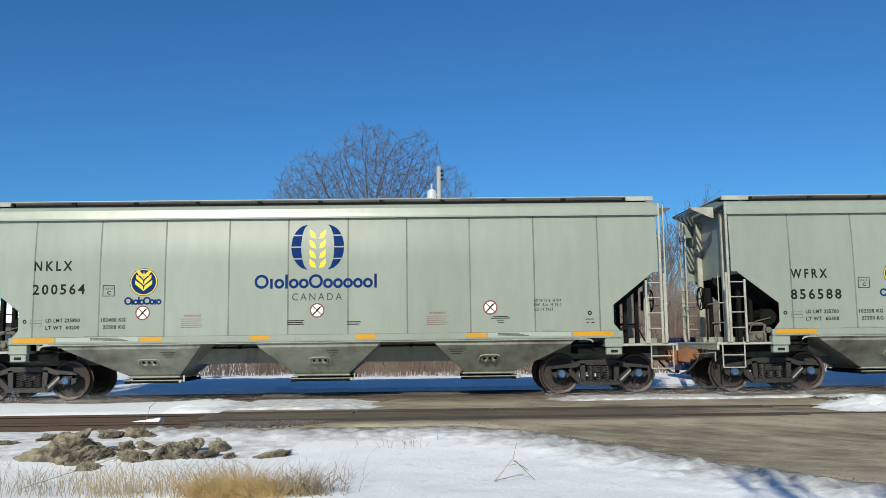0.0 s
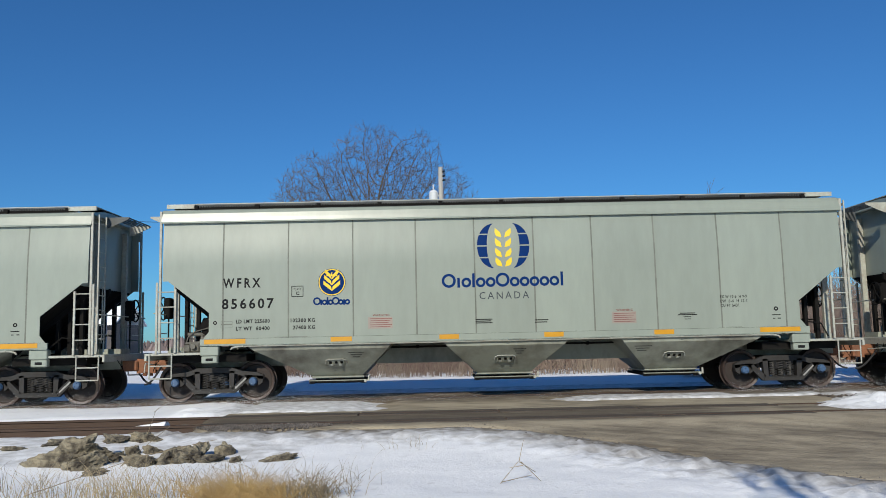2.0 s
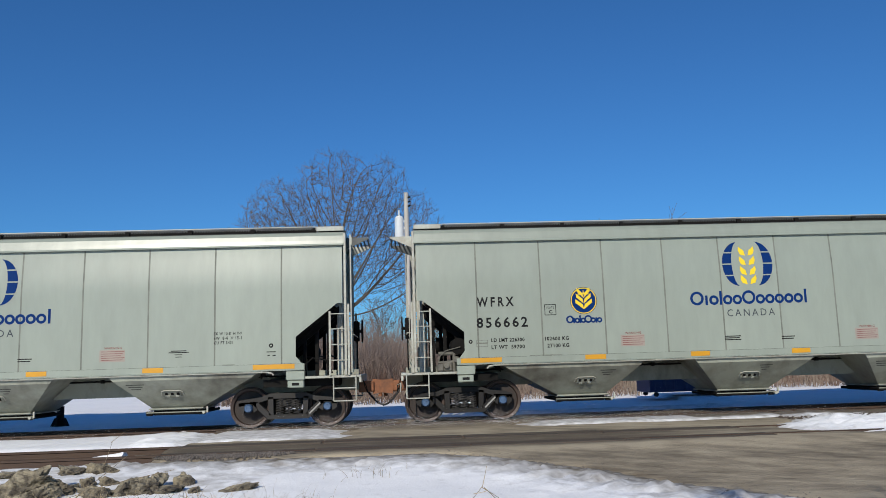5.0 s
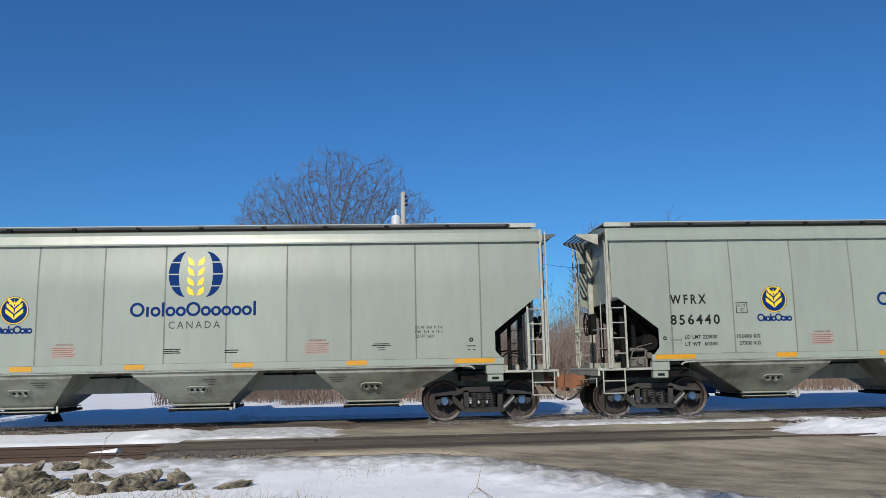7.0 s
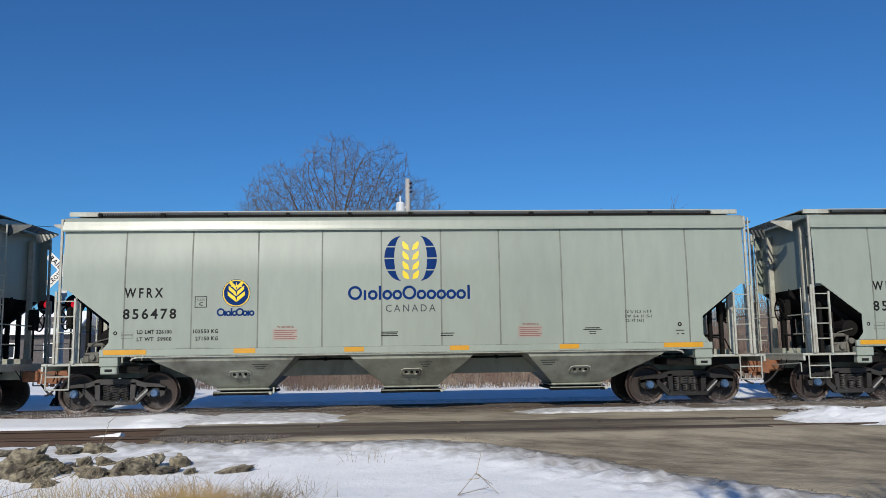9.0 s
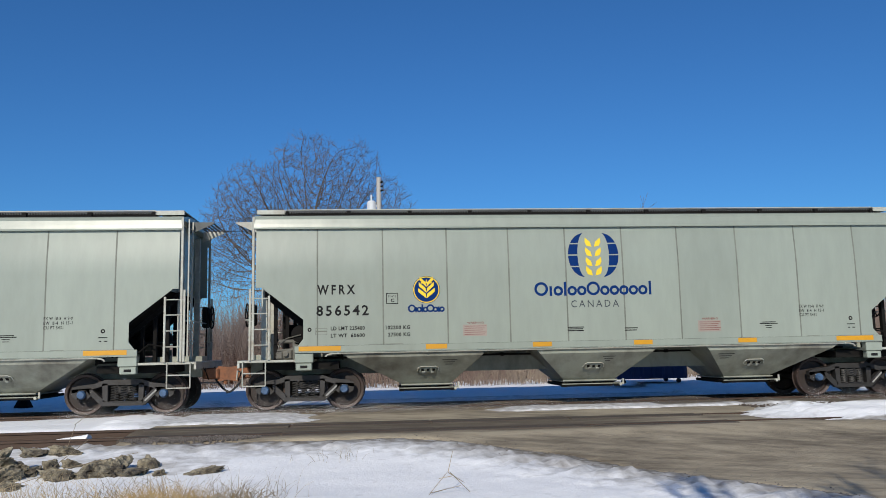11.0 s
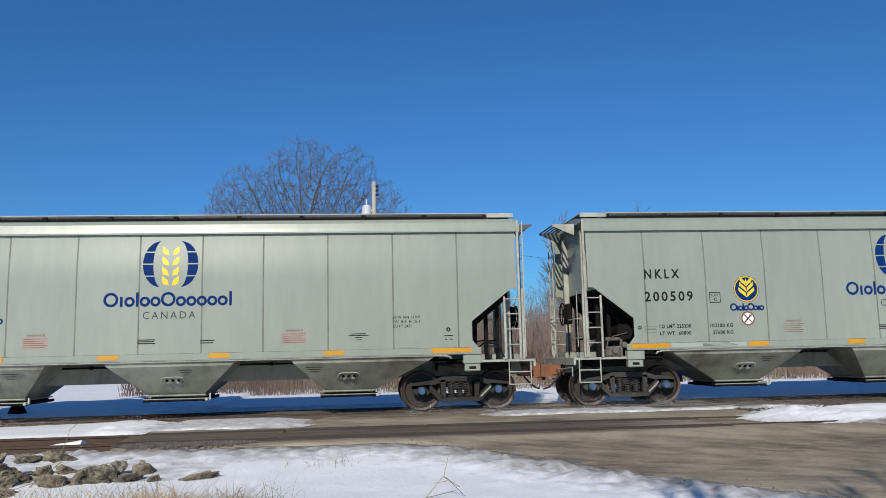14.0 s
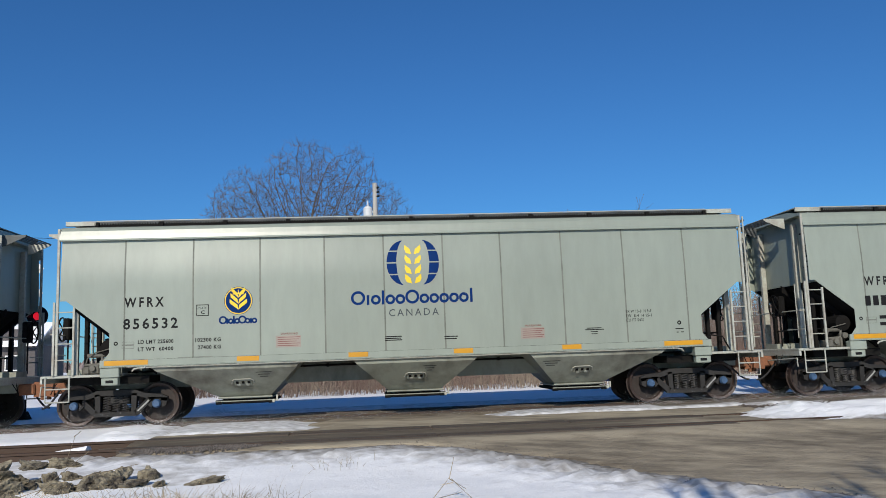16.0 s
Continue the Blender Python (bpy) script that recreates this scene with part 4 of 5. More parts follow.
def stroke_path(pts, w, y):
    """A flat brush stroke of one width along the points, with round joints."""
    bm = BM()
    for i, ((ax, az), (bx, bz)) in enumerate(zip(pts, pts[1:])):
        d = math.hypot(bx - ax, bz - az)
        nx, nz = -(bz - az) / d * w / 2, (bx - ax) / d * w / 2
        poly(bm, [(px, max(1.447, pz)) for px, pz in ((ax + nx, az + nz), (bx + nx, bz + nz), (bx - nx, bz - nz), (ax - nx, az - nz))], y - 0.00004 * i)
    for i, (px, pz) in enumerate(pts):
        square = i in (0, len(pts) - 1)
        n = 4 if square else 12
        poly(bm, [(px + w * (0.62 if square else 0.5) * math.cos(2 * math.pi * (k + 0.5) / n), max(1.447, pz + w * (0.62 if square else 0.5) * math.sin(2 * math.pi * (k + 0.5) / n))) for k in range(n)], y - 0.0004 - 0.00004 * i)
    return bm


def graffiti(car):
    """Sprayed shapes along the lower side: a cream field with spots, fat black strokes with olive rims, and small tags."""
    rng = random.Random(8)

    def blob(bm, cx, cz, rx, rz, y, n=18, rough=0.05):
        poly(bm, [(cx + rx * (1 + rng.uniform(-rough, rough)) * math.cos(2 * math.pi * k / n), max(1.447, cz + rz * math.sin(2 * math.pi * k / n))) for k in range(n)], y)
    for x, z, r in ((4.66, 1.66, 0.11), (4.98, 1.55, 0.22), (5.3, 1.72, 0.24), (5.62, 1.76, 0.30), (6.35, 1.68, 0.33), (7.2, 1.68, 0.36), (8.15, 1.72, 0.36), (9.0, 1.72, 0.36), (9.7, 1.72, 0.36), (10.2, 1.84, 0.32), (10.62, 1.65, 0.34), (11.0, 1.56, 0.2), (11.16, 1.62, 0.13)):
        bm = BM()
        blob(bm, x, z, r, r, FACE - 0.0012 - 0.0006 * rng.random())
        part("spray_field", bm, CREAM, car, "cream spray-painted patch")
    strokes = [[(5.48, 1.48), (5.66, 1.58), (5.92, 1.48)], [(5.95, 2.02), (6.06, 1.5)], [(6.08, 1.92), (6.55, 1.86), (6.68, 1.5)],
               [(6.9, 2.02), (7.0, 1.5)], [(7.05, 1.9), (7.42, 1.9), (7.56, 1.7), (7.56, 1.5)], [(7.78, 2.06), (7.82, 1.5)],
               [(7.92, 1.9), (8.28, 1.88), (8.42, 1.72), (8.28, 1.64), (8.44, 1.52), (7.9, 1.48)], [(8.62, 2.06), (8.7, 1.5)],
               [(8.8, 1.9), (9.1, 1.9), (9.24, 1.7), (9.3, 1.5), (8.85, 1.48)], [(9.38, 2.12), (9.4, 1.6)],
               [(9.5, 2.02), (9.86, 1.98), (10.1, 1.76), (9.66, 1.58)], [(10.18, 1.6), (10.5, 1.72), (10.54, 1.5), (9.6, 1.48)]]
    for k, pts in enumerate(strokes):
        part("spray_rim", stroke_path(pts, 0.33, FACE - 0.0022 - 0.0016 * k), RIM, car, "olive outline of a sprayed stroke")
        part("spray_block", stroke_path(pts, 0.235, FACE - 0.0031 - 0.0016 * k), SPRAY, car, "fat black sprayed stroke")
    bm = BM()
    for _ in range(26):
        x = rng.choice((rng.uniform(4.9, 5.6), rng.uniform(10.3, 11.0)))
        blob(bm, x, rng.uniform(1.5, 1.85), 0.035, 0.03, FACE - 0.0021, 8)
    tagged(part("spray_spots", bm, RIM, car), kind="stuff")
    letter(car, "spray_lettering", "OUTTOCRASH", 3.52, 1.98, 4.55, 2.08, SPRAY, 0.025, 0.4, FACE - 0.003)
    letter(car, "spray_lettering", "TAKEOVER", 3.54, 1.81, 4.46, 1.92, SPRAY, 0.025, 0.3, FACE - 0.003)
    letter(car, "spray_lettering", "CANADA!", 3.54, 1.62, 4.36, 1.74, SPRAY, 0.025, 0.3, FACE - 0.003)
    letter(car, "spray_lettering", "GONE", 10.83, 1.93, 11.3, 2.05, SPRAY, 0.025, 0.4, FACE - 0.003)
    letter(car, "spray_lettering", "LIKE", 11.04, 1.75, 11.4, 1.87, SPRAY, 0.025, 0.4, FACE - 0.003)
    letter(car, "spray_lettering", "THE", 11.43, 1.60, 11.74, 1.72, SPRAY, 0.02, 0.3, FACE - 0.003)
    letter(car, "spray_lettering", "WIND!!", 11.88, 1.455, 12.85, 1.57, SPRAY, 0.025, 0.3, FACE - 0.003)
    quads("spray_tag", [(2.6 + 0.15 * k, 1.455, 2.7 + 0.15 * k, 1.53) for k in range(8)] + [(4.45 + 0.1 * k, 1.46, 4.51 + 0.1 * k, 1.55) for k in range(6)], SPRAY, car, FACE - 0.003)


SPRAY = material("black_spray_paint", (0.013, 0.010, 0.009), 0.8, vary=0.2, spec=0.12)
RIM = material("olive_spray_rim", (0.095, 0.09, 0.05), 0.8, vary=0.2, spec=0.15)

CAR_OBS = []
for i, row in enumerate(CARS):
    ob = template if i == 0 else copy_thing(template, Matrix.Identity(4))
    ob.matrix_basis = pose(run(0) + (i - 1) * PITCH, TRACK_Y, 0)
    tagged(ob, "pale grey-green covered hopper car rolling on the rails", "hopper car", group="grain train")
    CAR_OBS.append(ob)
for ob, row in zip(CAR_OBS, CARS):
    own_decals(ob, *row)
    if row[0] == "NKLX":
        tagged(ob, "grey-green covered hopper car with red-ringed round notices")
graffiti(CAR_OBS[4])
tagged(CAR_OBS[4], "grey-green covered hopper car with black and cream graffiti")


# ---- background ----
def limb(out, a, d, length, r, depth, rng, droop=0.0, spread=0.5, up=0.12, kids=(3, 4)):
    """Grows one limb and its children as tapered segments (start, end, radius, radius)."""
    n = 3 if depth > 1 else 2
    p, dirn = a.copy(), d.normalized()
    pts = [p.copy()]
    for k in range(n):
        dirn = (dirn + Vector((rng.gauss(0, 0.13), rng.gauss(0, 0.13), rng.gauss(0, 0.08) + up * 0.5))).normalized()
        q = p + dirn * (length / n)
        r0, r1 = r * (1 - 0.45 * k / n), r * (1 - 0.45 * (k + 1) / n)
        out.append((p.copy(), q.copy(), r0, r1, depth))
        p = q
        pts.append((p.copy(), dirn.copy(), r1))
    if depth == 0:
        return
    c = rng.randint(*kids)
    for k in range(c):
        j = rng.choice((1, 2, n)) if k else n
        j = min(j, n)
        base, bd, br = pts[j]
        ax = Vector((rng.gauss(0, 1), rng.gauss(0, 1), rng.gauss(0, 0.6))).normalized()
        nd = (bd + ax * spread * rng.uniform(0.6, 1.4) + Vector((0, 0, up))).normalized()
        limb(out, base, nd, length * rng.uniform(0.55, 0.82), br * rng.uniform(0.5, 0.75), depth - 1, rng, droop, spread, up, kids)


def segs_mesh(name, segs, mat, parent, label="", kind=""):
    vs, fs = [], []
    for a, b, r0, r1, dep in segs:
        d = (b - a).normalized()
        u = d.orthogonal().normalized()
        w = d.cross(u)
        n = 6 if r0 > 0.08 else 3
        base = len(vs)
        for q, r in ((a, r0), (b, r1)):
            for k in range(n):
                an = 2 * math.pi * k / n
                vs.append(q + (u * math.cos(an) + w * math.sin(an)) * r)
        for k in range(n):
            fs.append((base + k, base + (k + 1) % n, base + n + (k + 1) % n, base + n + k))
    me = bpy.data.meshes.new(name)
    me.from_pydata([tuple(v) for v in vs], [], fs)
    me.materials.append(mat)
    ob = new(name, me)
    ob.parent = parent
    if label:
        tagged(ob, label)
    if kind:
        tagged(ob, kind=kind)
    return ob




# ---- by the tracks ----
def crossing_signal(x, y, z):
    sig = tagged(empty("crossing_signal", pose(x, y, z)), "railway crossing signal with crossbuck and lit red lights", "crossing signal")
    part("mast", rod(BM(), (0, 0, 0), (0, 0, 4.3), 0.055, 10), CAN, sig, "silver mast")
    bm = rod(BM(), (0, 0, 0), (0, 0, 0.22), 0.27, 8, 0.16)
    rod(bm, (0, 0, 0.22), (0, 0, 0.55), 0.11, 8)
    part("mast_base", bm, DARK, sig, "black cast mast base")
    for s in (-1, 1):
        bm = box(BM(), -0.61, 0.61, -0.008, 0.008, -0.115, 0.115)
        bm.transform(pose(0, -0.08 - 0.012 * s, 3.85, 0, 45 * s))
        arm = part("crossbuck_arm", bm, WHITE, sig, "white crossbuck board with black lettering")
        for word, a, b in ((("RAIL", -0.52, -0.1), ("ROAD", 0.1, 0.52)) if s > 0 else (("CROSS", -0.55, -0.1), ("ING", 0.14, 0.5))):
            me = text_mesh(word, a, -0.07, b, 0.07, -0.011, 0.02)
            me.transform(pose(0, -0.08 - 0.012 * s, 3.85, 0, 45 * s))
            me.materials.append(BLACK)
            o = new("board_lettering", me)
            o.parent = arm
    part("cross_arm", rod(BM(), (-0.38, -0.06, 2.85), (0.38, -0.06, 2.85), 0.035, 8), DARK, sig)
    for s in (-1, 1):
        bm = rod(BM(), (s * 0.38, -0.10, 2.85), (s * 0.38, -0.12, 2.85), 0.29, 24)
        disc = part("light_background", bm, BLACK, sig, "round black signal background")
        bm = BM()
        for k in range(14):
            a, b = math.pi * (-0.1 + 1.2 * k / 14), math.pi * (-0.1 + 1.2 * (k + 1) / 14)
            c0, c1 = (math.cos(a) * 0.14, math.sin(a) * 0.14), (math.cos(b) * 0.14, math.sin(b) * 0.14)
            bm.faces.new([bm.verts.new(v) for v in ((s * 0.38 + c0[0], -0.12, 2.85 + c0[1]), (s * 0.38 + c1[0], -0.12, 2.85 + c1[1]), (s * 0.38 + c1[0], -0.38, 2.85 + c1[1]), (s * 0.38 + c0[0], -0.38, 2.85 + c0[1]))])
        part("visor", bm, BLACK, disc)
        part("lens", rod(BM(), (s * 0.38, -0.121, 2.85), (s * 0.38, -0.14, 2.85), 0.11, 20), LENS, disc, "red signal lens")
    part("sign_plate", box(BM(), -0.12, 0.12, -0.075, -0.065, 3.08, 3.30), CAN, sig)
    return sig


LENS = material("red_lens", (0.6, 0.02, 0.03), 0.25, vary=0.05)
LENS.node_tree.nodes["Principled BSDF"].inputs["Emission Color"].default_value = (1, 0.02, 0.05, 1)
LENS.node_tree.nodes["Principled BSDF"].inputs["Emission Strength"].default_value = 0.6
crossing_signal(-9.6, 24.0, -0.06)


def waste_container(x, y, z):
    """A ribbed steel skip on small wheels."""
    con = tagged(empty("waste_container", pose(x, y, z)), "dark blue ribbed steel waste container on snow", "waste container")
    bm = prism(BM(), [(-1.2, 0.15), (1.2, 0.15), (1.2, 1.15), (-1.2, 1.15)], -0.75, 0.75)
    part("body", bm, NAVY, con)
    for k in range(7):
        bm = box(BM(), -1.1 + k * 0.36, -1.02 + k * 0.36, -0.79, -0.751, 0.2, 1.1, 0.01)
        part("rib", bm, NAVY, con)
    part("rim", box(BM(), -1.24, 1.24, -0.8, 0.8, 1.151, 1.22, 0.02), NAVY, con)
    for sx in (-0.95, 0.95):
        for sy in (-0.6, 0.6):
            part("caster", rod(BM(), (sx, sy - 0.04, 0.075), (sx, sy + 0.04, 0.075), 0.075, 12), RUBBER, con)
    return con


NAVY = material("navy_painted_steel", (0.03, 0.045, 0.13), 0.5, vary=0.15, scale=4)
waste_container(9.4, 27.6, ground_height(9.4, 27.6))


def far_house(x, y, z):
    """A low house across the field."""
    house = tagged(empty("house", pose(x, y, z)), "low dark house with a snow-covered roof far off", "house")
    part("wall", box(BM(), -5.05, 5.05, -3.05, 3.05, 0, 3.45), FARWALL, house, "dark weathered wall")
    part("dormer", box(BM(), 2.2, 3.8, -3.0, -0.5, 3.6, 4.75, 0.03), FARWALL, house, "dark dormer on the roof")
    bm = BM()
    pts = [(-3.7, 3.35), (0, 5.2), (3.7, 3.35), (3.7, 3.5), (0, 5.38), (-3.7, 3.5)]
    vs = [[bm.verts.new((xx, yy, zz)) for yy, zz in pts] for xx in (-5.4, 5.4)]
    for k in range(6):
        bm.faces.new((vs[0][k], vs[1][k], vs[1][(k + 1) % 6], vs[0][(k + 1) % 6]))
    bm.faces.new(vs[0]), bm.faces.new(vs[1])
    part("roof", bm, SNOW, house, "snow-covered roof")
    for wx in (-3.4, 0.0, 3.4):
        win = part("window", box(BM(), wx - 0.6, wx + 0.6, -3.08, -3.051, 1.5, 2.7), WHITE, house)
        part("pane", box(BM(), wx - 0.52, wx + 0.52, -3.09, -3.081, 1.58, 2.62), PANE, win, "dark window pane")
    return house


FARWALL = material("dark_brick_base", (0.10, 0.09, 0.09), 0.8, vary=0.2, scale=3)
PANE = material("dark_glass", (0.03, 0.035, 0.045), 0.1, vary=0.1)
far_house(-31.0, 70, -0.2)


def clod(x, y, w, h, d, seed, turn=0.0, label="frozen clod of grey-brown dirt on the snow"):
    """A broken lump of frozen dirt with a flat underside."""
    rng = random.Random(seed)
    bm = BM()
    bmesh.ops.create_icosphere(bm, subdivisions=5 if w > 0.55 else 4, radius=1.0)
    off = Vector((rng.uniform(0, 50), rng.uniform(0, 50), rng.uniform(0, 50)))
    cuts = [(Vector((rng.gauss(0, 1), rng.gauss(0, 1), rng.gauss(0.3, 0.6))).normalized(), rng.uniform(0.32, 0.7)) for _ in range(11)]
    for v in bm.verts:
        p = v.co.copy()
        for nrm, dist in cuts:
            k = p.dot(nrm)
            if k > dist:
                p -= nrm * (k - dist) * 0.92
        p *= 0.92 + 0.32 * noise.fractal(p * 2.2 + off, 1, 2, 3) + 0.30 * noise.turbulence(p * 4 + off, 5, True)
        v.co = (p.x * w * 0.62, p.y * d * 0.62, p.z * h * 0.85)
    bm.transform(pose(0, 0, 0, 0, rng.uniform(-8, 8), turn))
    ob = part("dirt_clod", bm, DIRT)
    ob.location = (x, y, ground_height(x, y) + h * 0.12)
    return tagged(ob, label, "dirt clod", group="dirt clods by the siding")


for k, (x, y, w, h, d) in enumerate(((-5.05, 11.6, 1.2, 0.34, 0.75), (-4.75, 11.35, 0.7, 0.26, 0.5), (-4.42, 11.05, 0.42, 0.12, 0.3), (-4.30, 12.0, 0.26, 0.20, 0.3), (-4.05, 12.1, 0.28, 0.16, 0.3), (-4.9, 13.1, 0.6, 0.11, 0.35),
                                     (-4.4, 13.0, 0.7, 0.13, 0.4), (-5.7, 13.0, 0.6, 0.11, 0.4), (-6.2, 12.6, 0.5, 0.09, 0.3), (-3.95, 11.45, 0.6, 0.17, 0.45), (-3.65, 11.6, 0.45, 0.20, 0.4), (-3.35, 11.7, 0.6, 0.20, 0.45),
                                     (-2.98, 12.0, 0.42, 0.25, 0.4), (-3.1, 11.6, 0.5, 0.14, 0.35), (-2.75, 11.5, 0.25, 0.08, 0.2), (-2.0, 11.5, 0.62, 0.12, 0.3), (-4.5, 11.8, 0.35, 0.15, 0.3), (-6.6, 11.9, 0.8, 0.10, 0.4))):
    clod(x * 0.97 - (0.12 if k == 15 else 0.0), y * 0.945, w * (1.12 if k < 1 else 1.0), h * (1.05 if k < 1 else 0.95), d, 20 + k, 25 * k)


def tuft(x, y, count, h, spread, mat, seed, label, bend=0.35, r=0.004):
    """A clump of curved dry blades."""
    rng = random.Random(seed)
    segs = []
    for _ in range(count):
        a = Vector((x + rng.gauss(0, spread), y + rng.gauss(0, spread * 0.6), 0))
        a.z = ground_height(a.x, a.y) - 0.01
        d = Vector((rng.gauss(0, bend), rng.gauss(0, bend), 1)).normalized()
        hh = h * rng.uniform(0.4, 1.1)
        p = a
        for k in range(3):
            q = p + d * hh / 3
            segs.append((p.copy(), q.copy(), r * (1 - 0.28 * k), r * (0.72 - 0.28 * k), 0))
            d = (d + Vector((d.x * 0.6 + rng.gauss(0, 0.12), d.y * 0.6, -0.22))).normalized()
            p = q
    return tagged(segs_mesh("grass_tuft", segs, mat, None), label, "dry grass", kind="stuff")


tuft(-2.15, 8.35, 620, 0.40, 0.24, STRAW, 1, "golden dry grass tuft standing out of the snow", 0.5, 0.0035)
tuft(-1.75, 8.3, 420, 0.34, 0.17, STRAW, 2, "golden dry grass tuft standing out of the snow", 0.5, 0.0035)
tuft(-1.32, 8.45, 260, 0.38, 0.16, STALK, 3, "brown dry grass tuft standing out of the snow", 0.45, 0.004)
tuft(-3.2, 8.5, 190, 0.45, 0.30, PALE, 4, "thin dry grass stalks in the snow", 0.2, 0.0035)
tuft(-4.2, 8.9, 120, 0.42, 0.40, PALE, 5, "thin dry grass stalks in the snow", 0.25, 0.0035)
tuft(-2.4, 9.0, 110, 0.42, 0.4, STALK, 6, "grey dry stalks in the snow", 0.35, 0.0035)
tuft(-1.0, 9.3, 26, 0.38, 0.35, STALK, 7, "grey dry stalks in the snow", 0.3, 0.003)
tuft(-0.6, 11.4, 22, 0.28, 0.3, STALK, 8, "grey dry stalks in the snow", 0.35, 0.003)
tuft(-5.2, 9.6, 50, 0.4, 0.5, STALK, 9, "grey dry stalks in the snow", 0.3, 0.0035)


def weed(x, y, segs, label):
    z = ground_height(x, y) - 0.02
    lines = [(Vector((x + a, y, z + b)), Vector((x + c, y + 0.05, z + d)), 0.005, 0.003, 0) for a, b, c, d in segs]
    return tagged(segs_mesh("dry_weed", lines, STALK, None), label, "dry weed")


weed(0.86, 8.95, [(-0.24, 0.0, -0.02, 0.24), (-0.02, 0.24, 0.04, 0.46), (-0.02, 0.24, 0.16, 0.12), (-0.22, 0.03, 0.12, 0.09), (0.0, 0.24, 0.24, 0.0), (0.02, 0.2, -0.12, 0.17)], "bent dry weed stalk in the snow")
weed(-4.35, 12.4, [(0, 0, 0.12, 0.4), (0.12, 0.4, 0.3, 0.55)], "single dry weed stalk in the snow")
weed(-3.2, 8.9, [(-1.2, 0.02, 0.1, 0.42), (0.1, 0.42, 0.8, 0.55), (-0.2, 0.3, 0.3, 0.7)], "fallen dry weed stalk in the snow")


def crumbs(count, seed):
    """Small stones and ice crumbs thrown to the road's edge."""
    rng = random.Random(seed)
    vs, fs = [], []
    for _ in range(count):
        t = rng.random()
        k = min(len(ROAD_L) - 2, 4 + int(t * 4))
        (ax, ay), (bx, by) = ROAD_L[k], ROAD_L[k + 1]
        u = rng.random()
        o = rng.gauss(0.12, 0.28)
        x, y = ax + (bx - ax) * u - o * 0.8, ay + (by - ay) * u - o * 0.55
        r = rng.uniform(0.003, 0.010) * (2 if rng.random() < 0.04 else 1)
        z = max(ground_height(x, y), road_height(x, y)) + r * 0.3
        b = len(vs)
        vs += [(x + r * rng.uniform(0.7, 1.2), y, z), (x - r * rng.uniform(0.7, 1.2), y + r * 0.3, z), (x, y + r, z), (x, y - r, z), (x, y, z + r * 0.9)]
        fs += [(b, b + 2, b + 4), (b + 2, b + 1, b + 4), (b + 1, b + 3, b + 4), (b + 3, b, b + 4)]
    me = bpy.data.meshes.new("road_grit")
    me.from_pydata(vs, [], fs)
    me.materials.append(BALLAST)
    return tagged(new("road_grit", me), "brown grit scattered along the road edge", "grit", kind="stuff")


crumbs(1100, 5)


def plough_crumbs():
    """Dark frozen crumbs along the top of the ploughed heap."""
    rng = random.Random(31)
    vs, fs = [], []
    for _ in range(110):
        x = rng.uniform(7.9, 10.4)
        y = 17.15 + rng.gauss(0, 0.10)
        r = rng.uniform(0.015, 0.045)
        z = max(ground_height(x, y), road_height(x, y)) + r * 0.2
        b = len(vs)
        vs += [(x + r * 1.5, y, z), (x - r * rng.uniform(0.8, 1.6), y + r * 0.4, z), (x, y + r, z), (x - r * 0.2, y - r, z), (x, y, z + r * rng.uniform(0.6, 1.1))]
        fs += [(b, b + 2, b + 4), (b + 2, b + 1, b + 4), (b + 1, b + 3, b + 4), (b + 3, b, b + 4)]
    me = bpy.data.meshes.new("dirt_crumbs")
    me.from_pydata(vs, [], fs)
    me.materials.append(TIE)
    return tagged(new("dirt_crumbs", me), "dark frozen dirt crumbs on the ploughed snow heap", "dirt crumbs", kind="stuff")


plough_crumbs()


def gravel_patch():
    rng = random.Random(9)
    vs, fs = [], []
    for _ in range(2600):
        x, y = rng.uniform(-3.9, -1.7), 13.45 + rng.gauss(0, 0.12)
        if abs(x + 2.8) > 1.1 * (1 - abs(y - 13.45) * 1.2):
            continue
        r = rng.uniform(0.012, 0.035)
        z = max(ground_height(x, y), road_height(x, y)) + r * 0.4
        b = len(vs)
        vs += [(x + r, y, z), (x - r * 0.8, y + r * 0.5, z), (x, y + r, z - r * 0.3), (x, y - r, z - r * 0.3), (x + r * 0.2, y, z + r * rng.uniform(0.6, 1.0))]
        fs += [(b, b + 2, b + 4), (b + 2, b + 1, b + 4), (b + 1, b + 3, b + 4), (b + 3, b, b + 4)]
    me = bpy.data.meshes.new("gravel")
    me.from_pydata(vs, [], fs)
    me.materials.append(BALLAST)
    return tagged(new("gravel", me), "grey gravel patch between siding rail and snow", "gravel", kind="stuff")


gravel_patch()

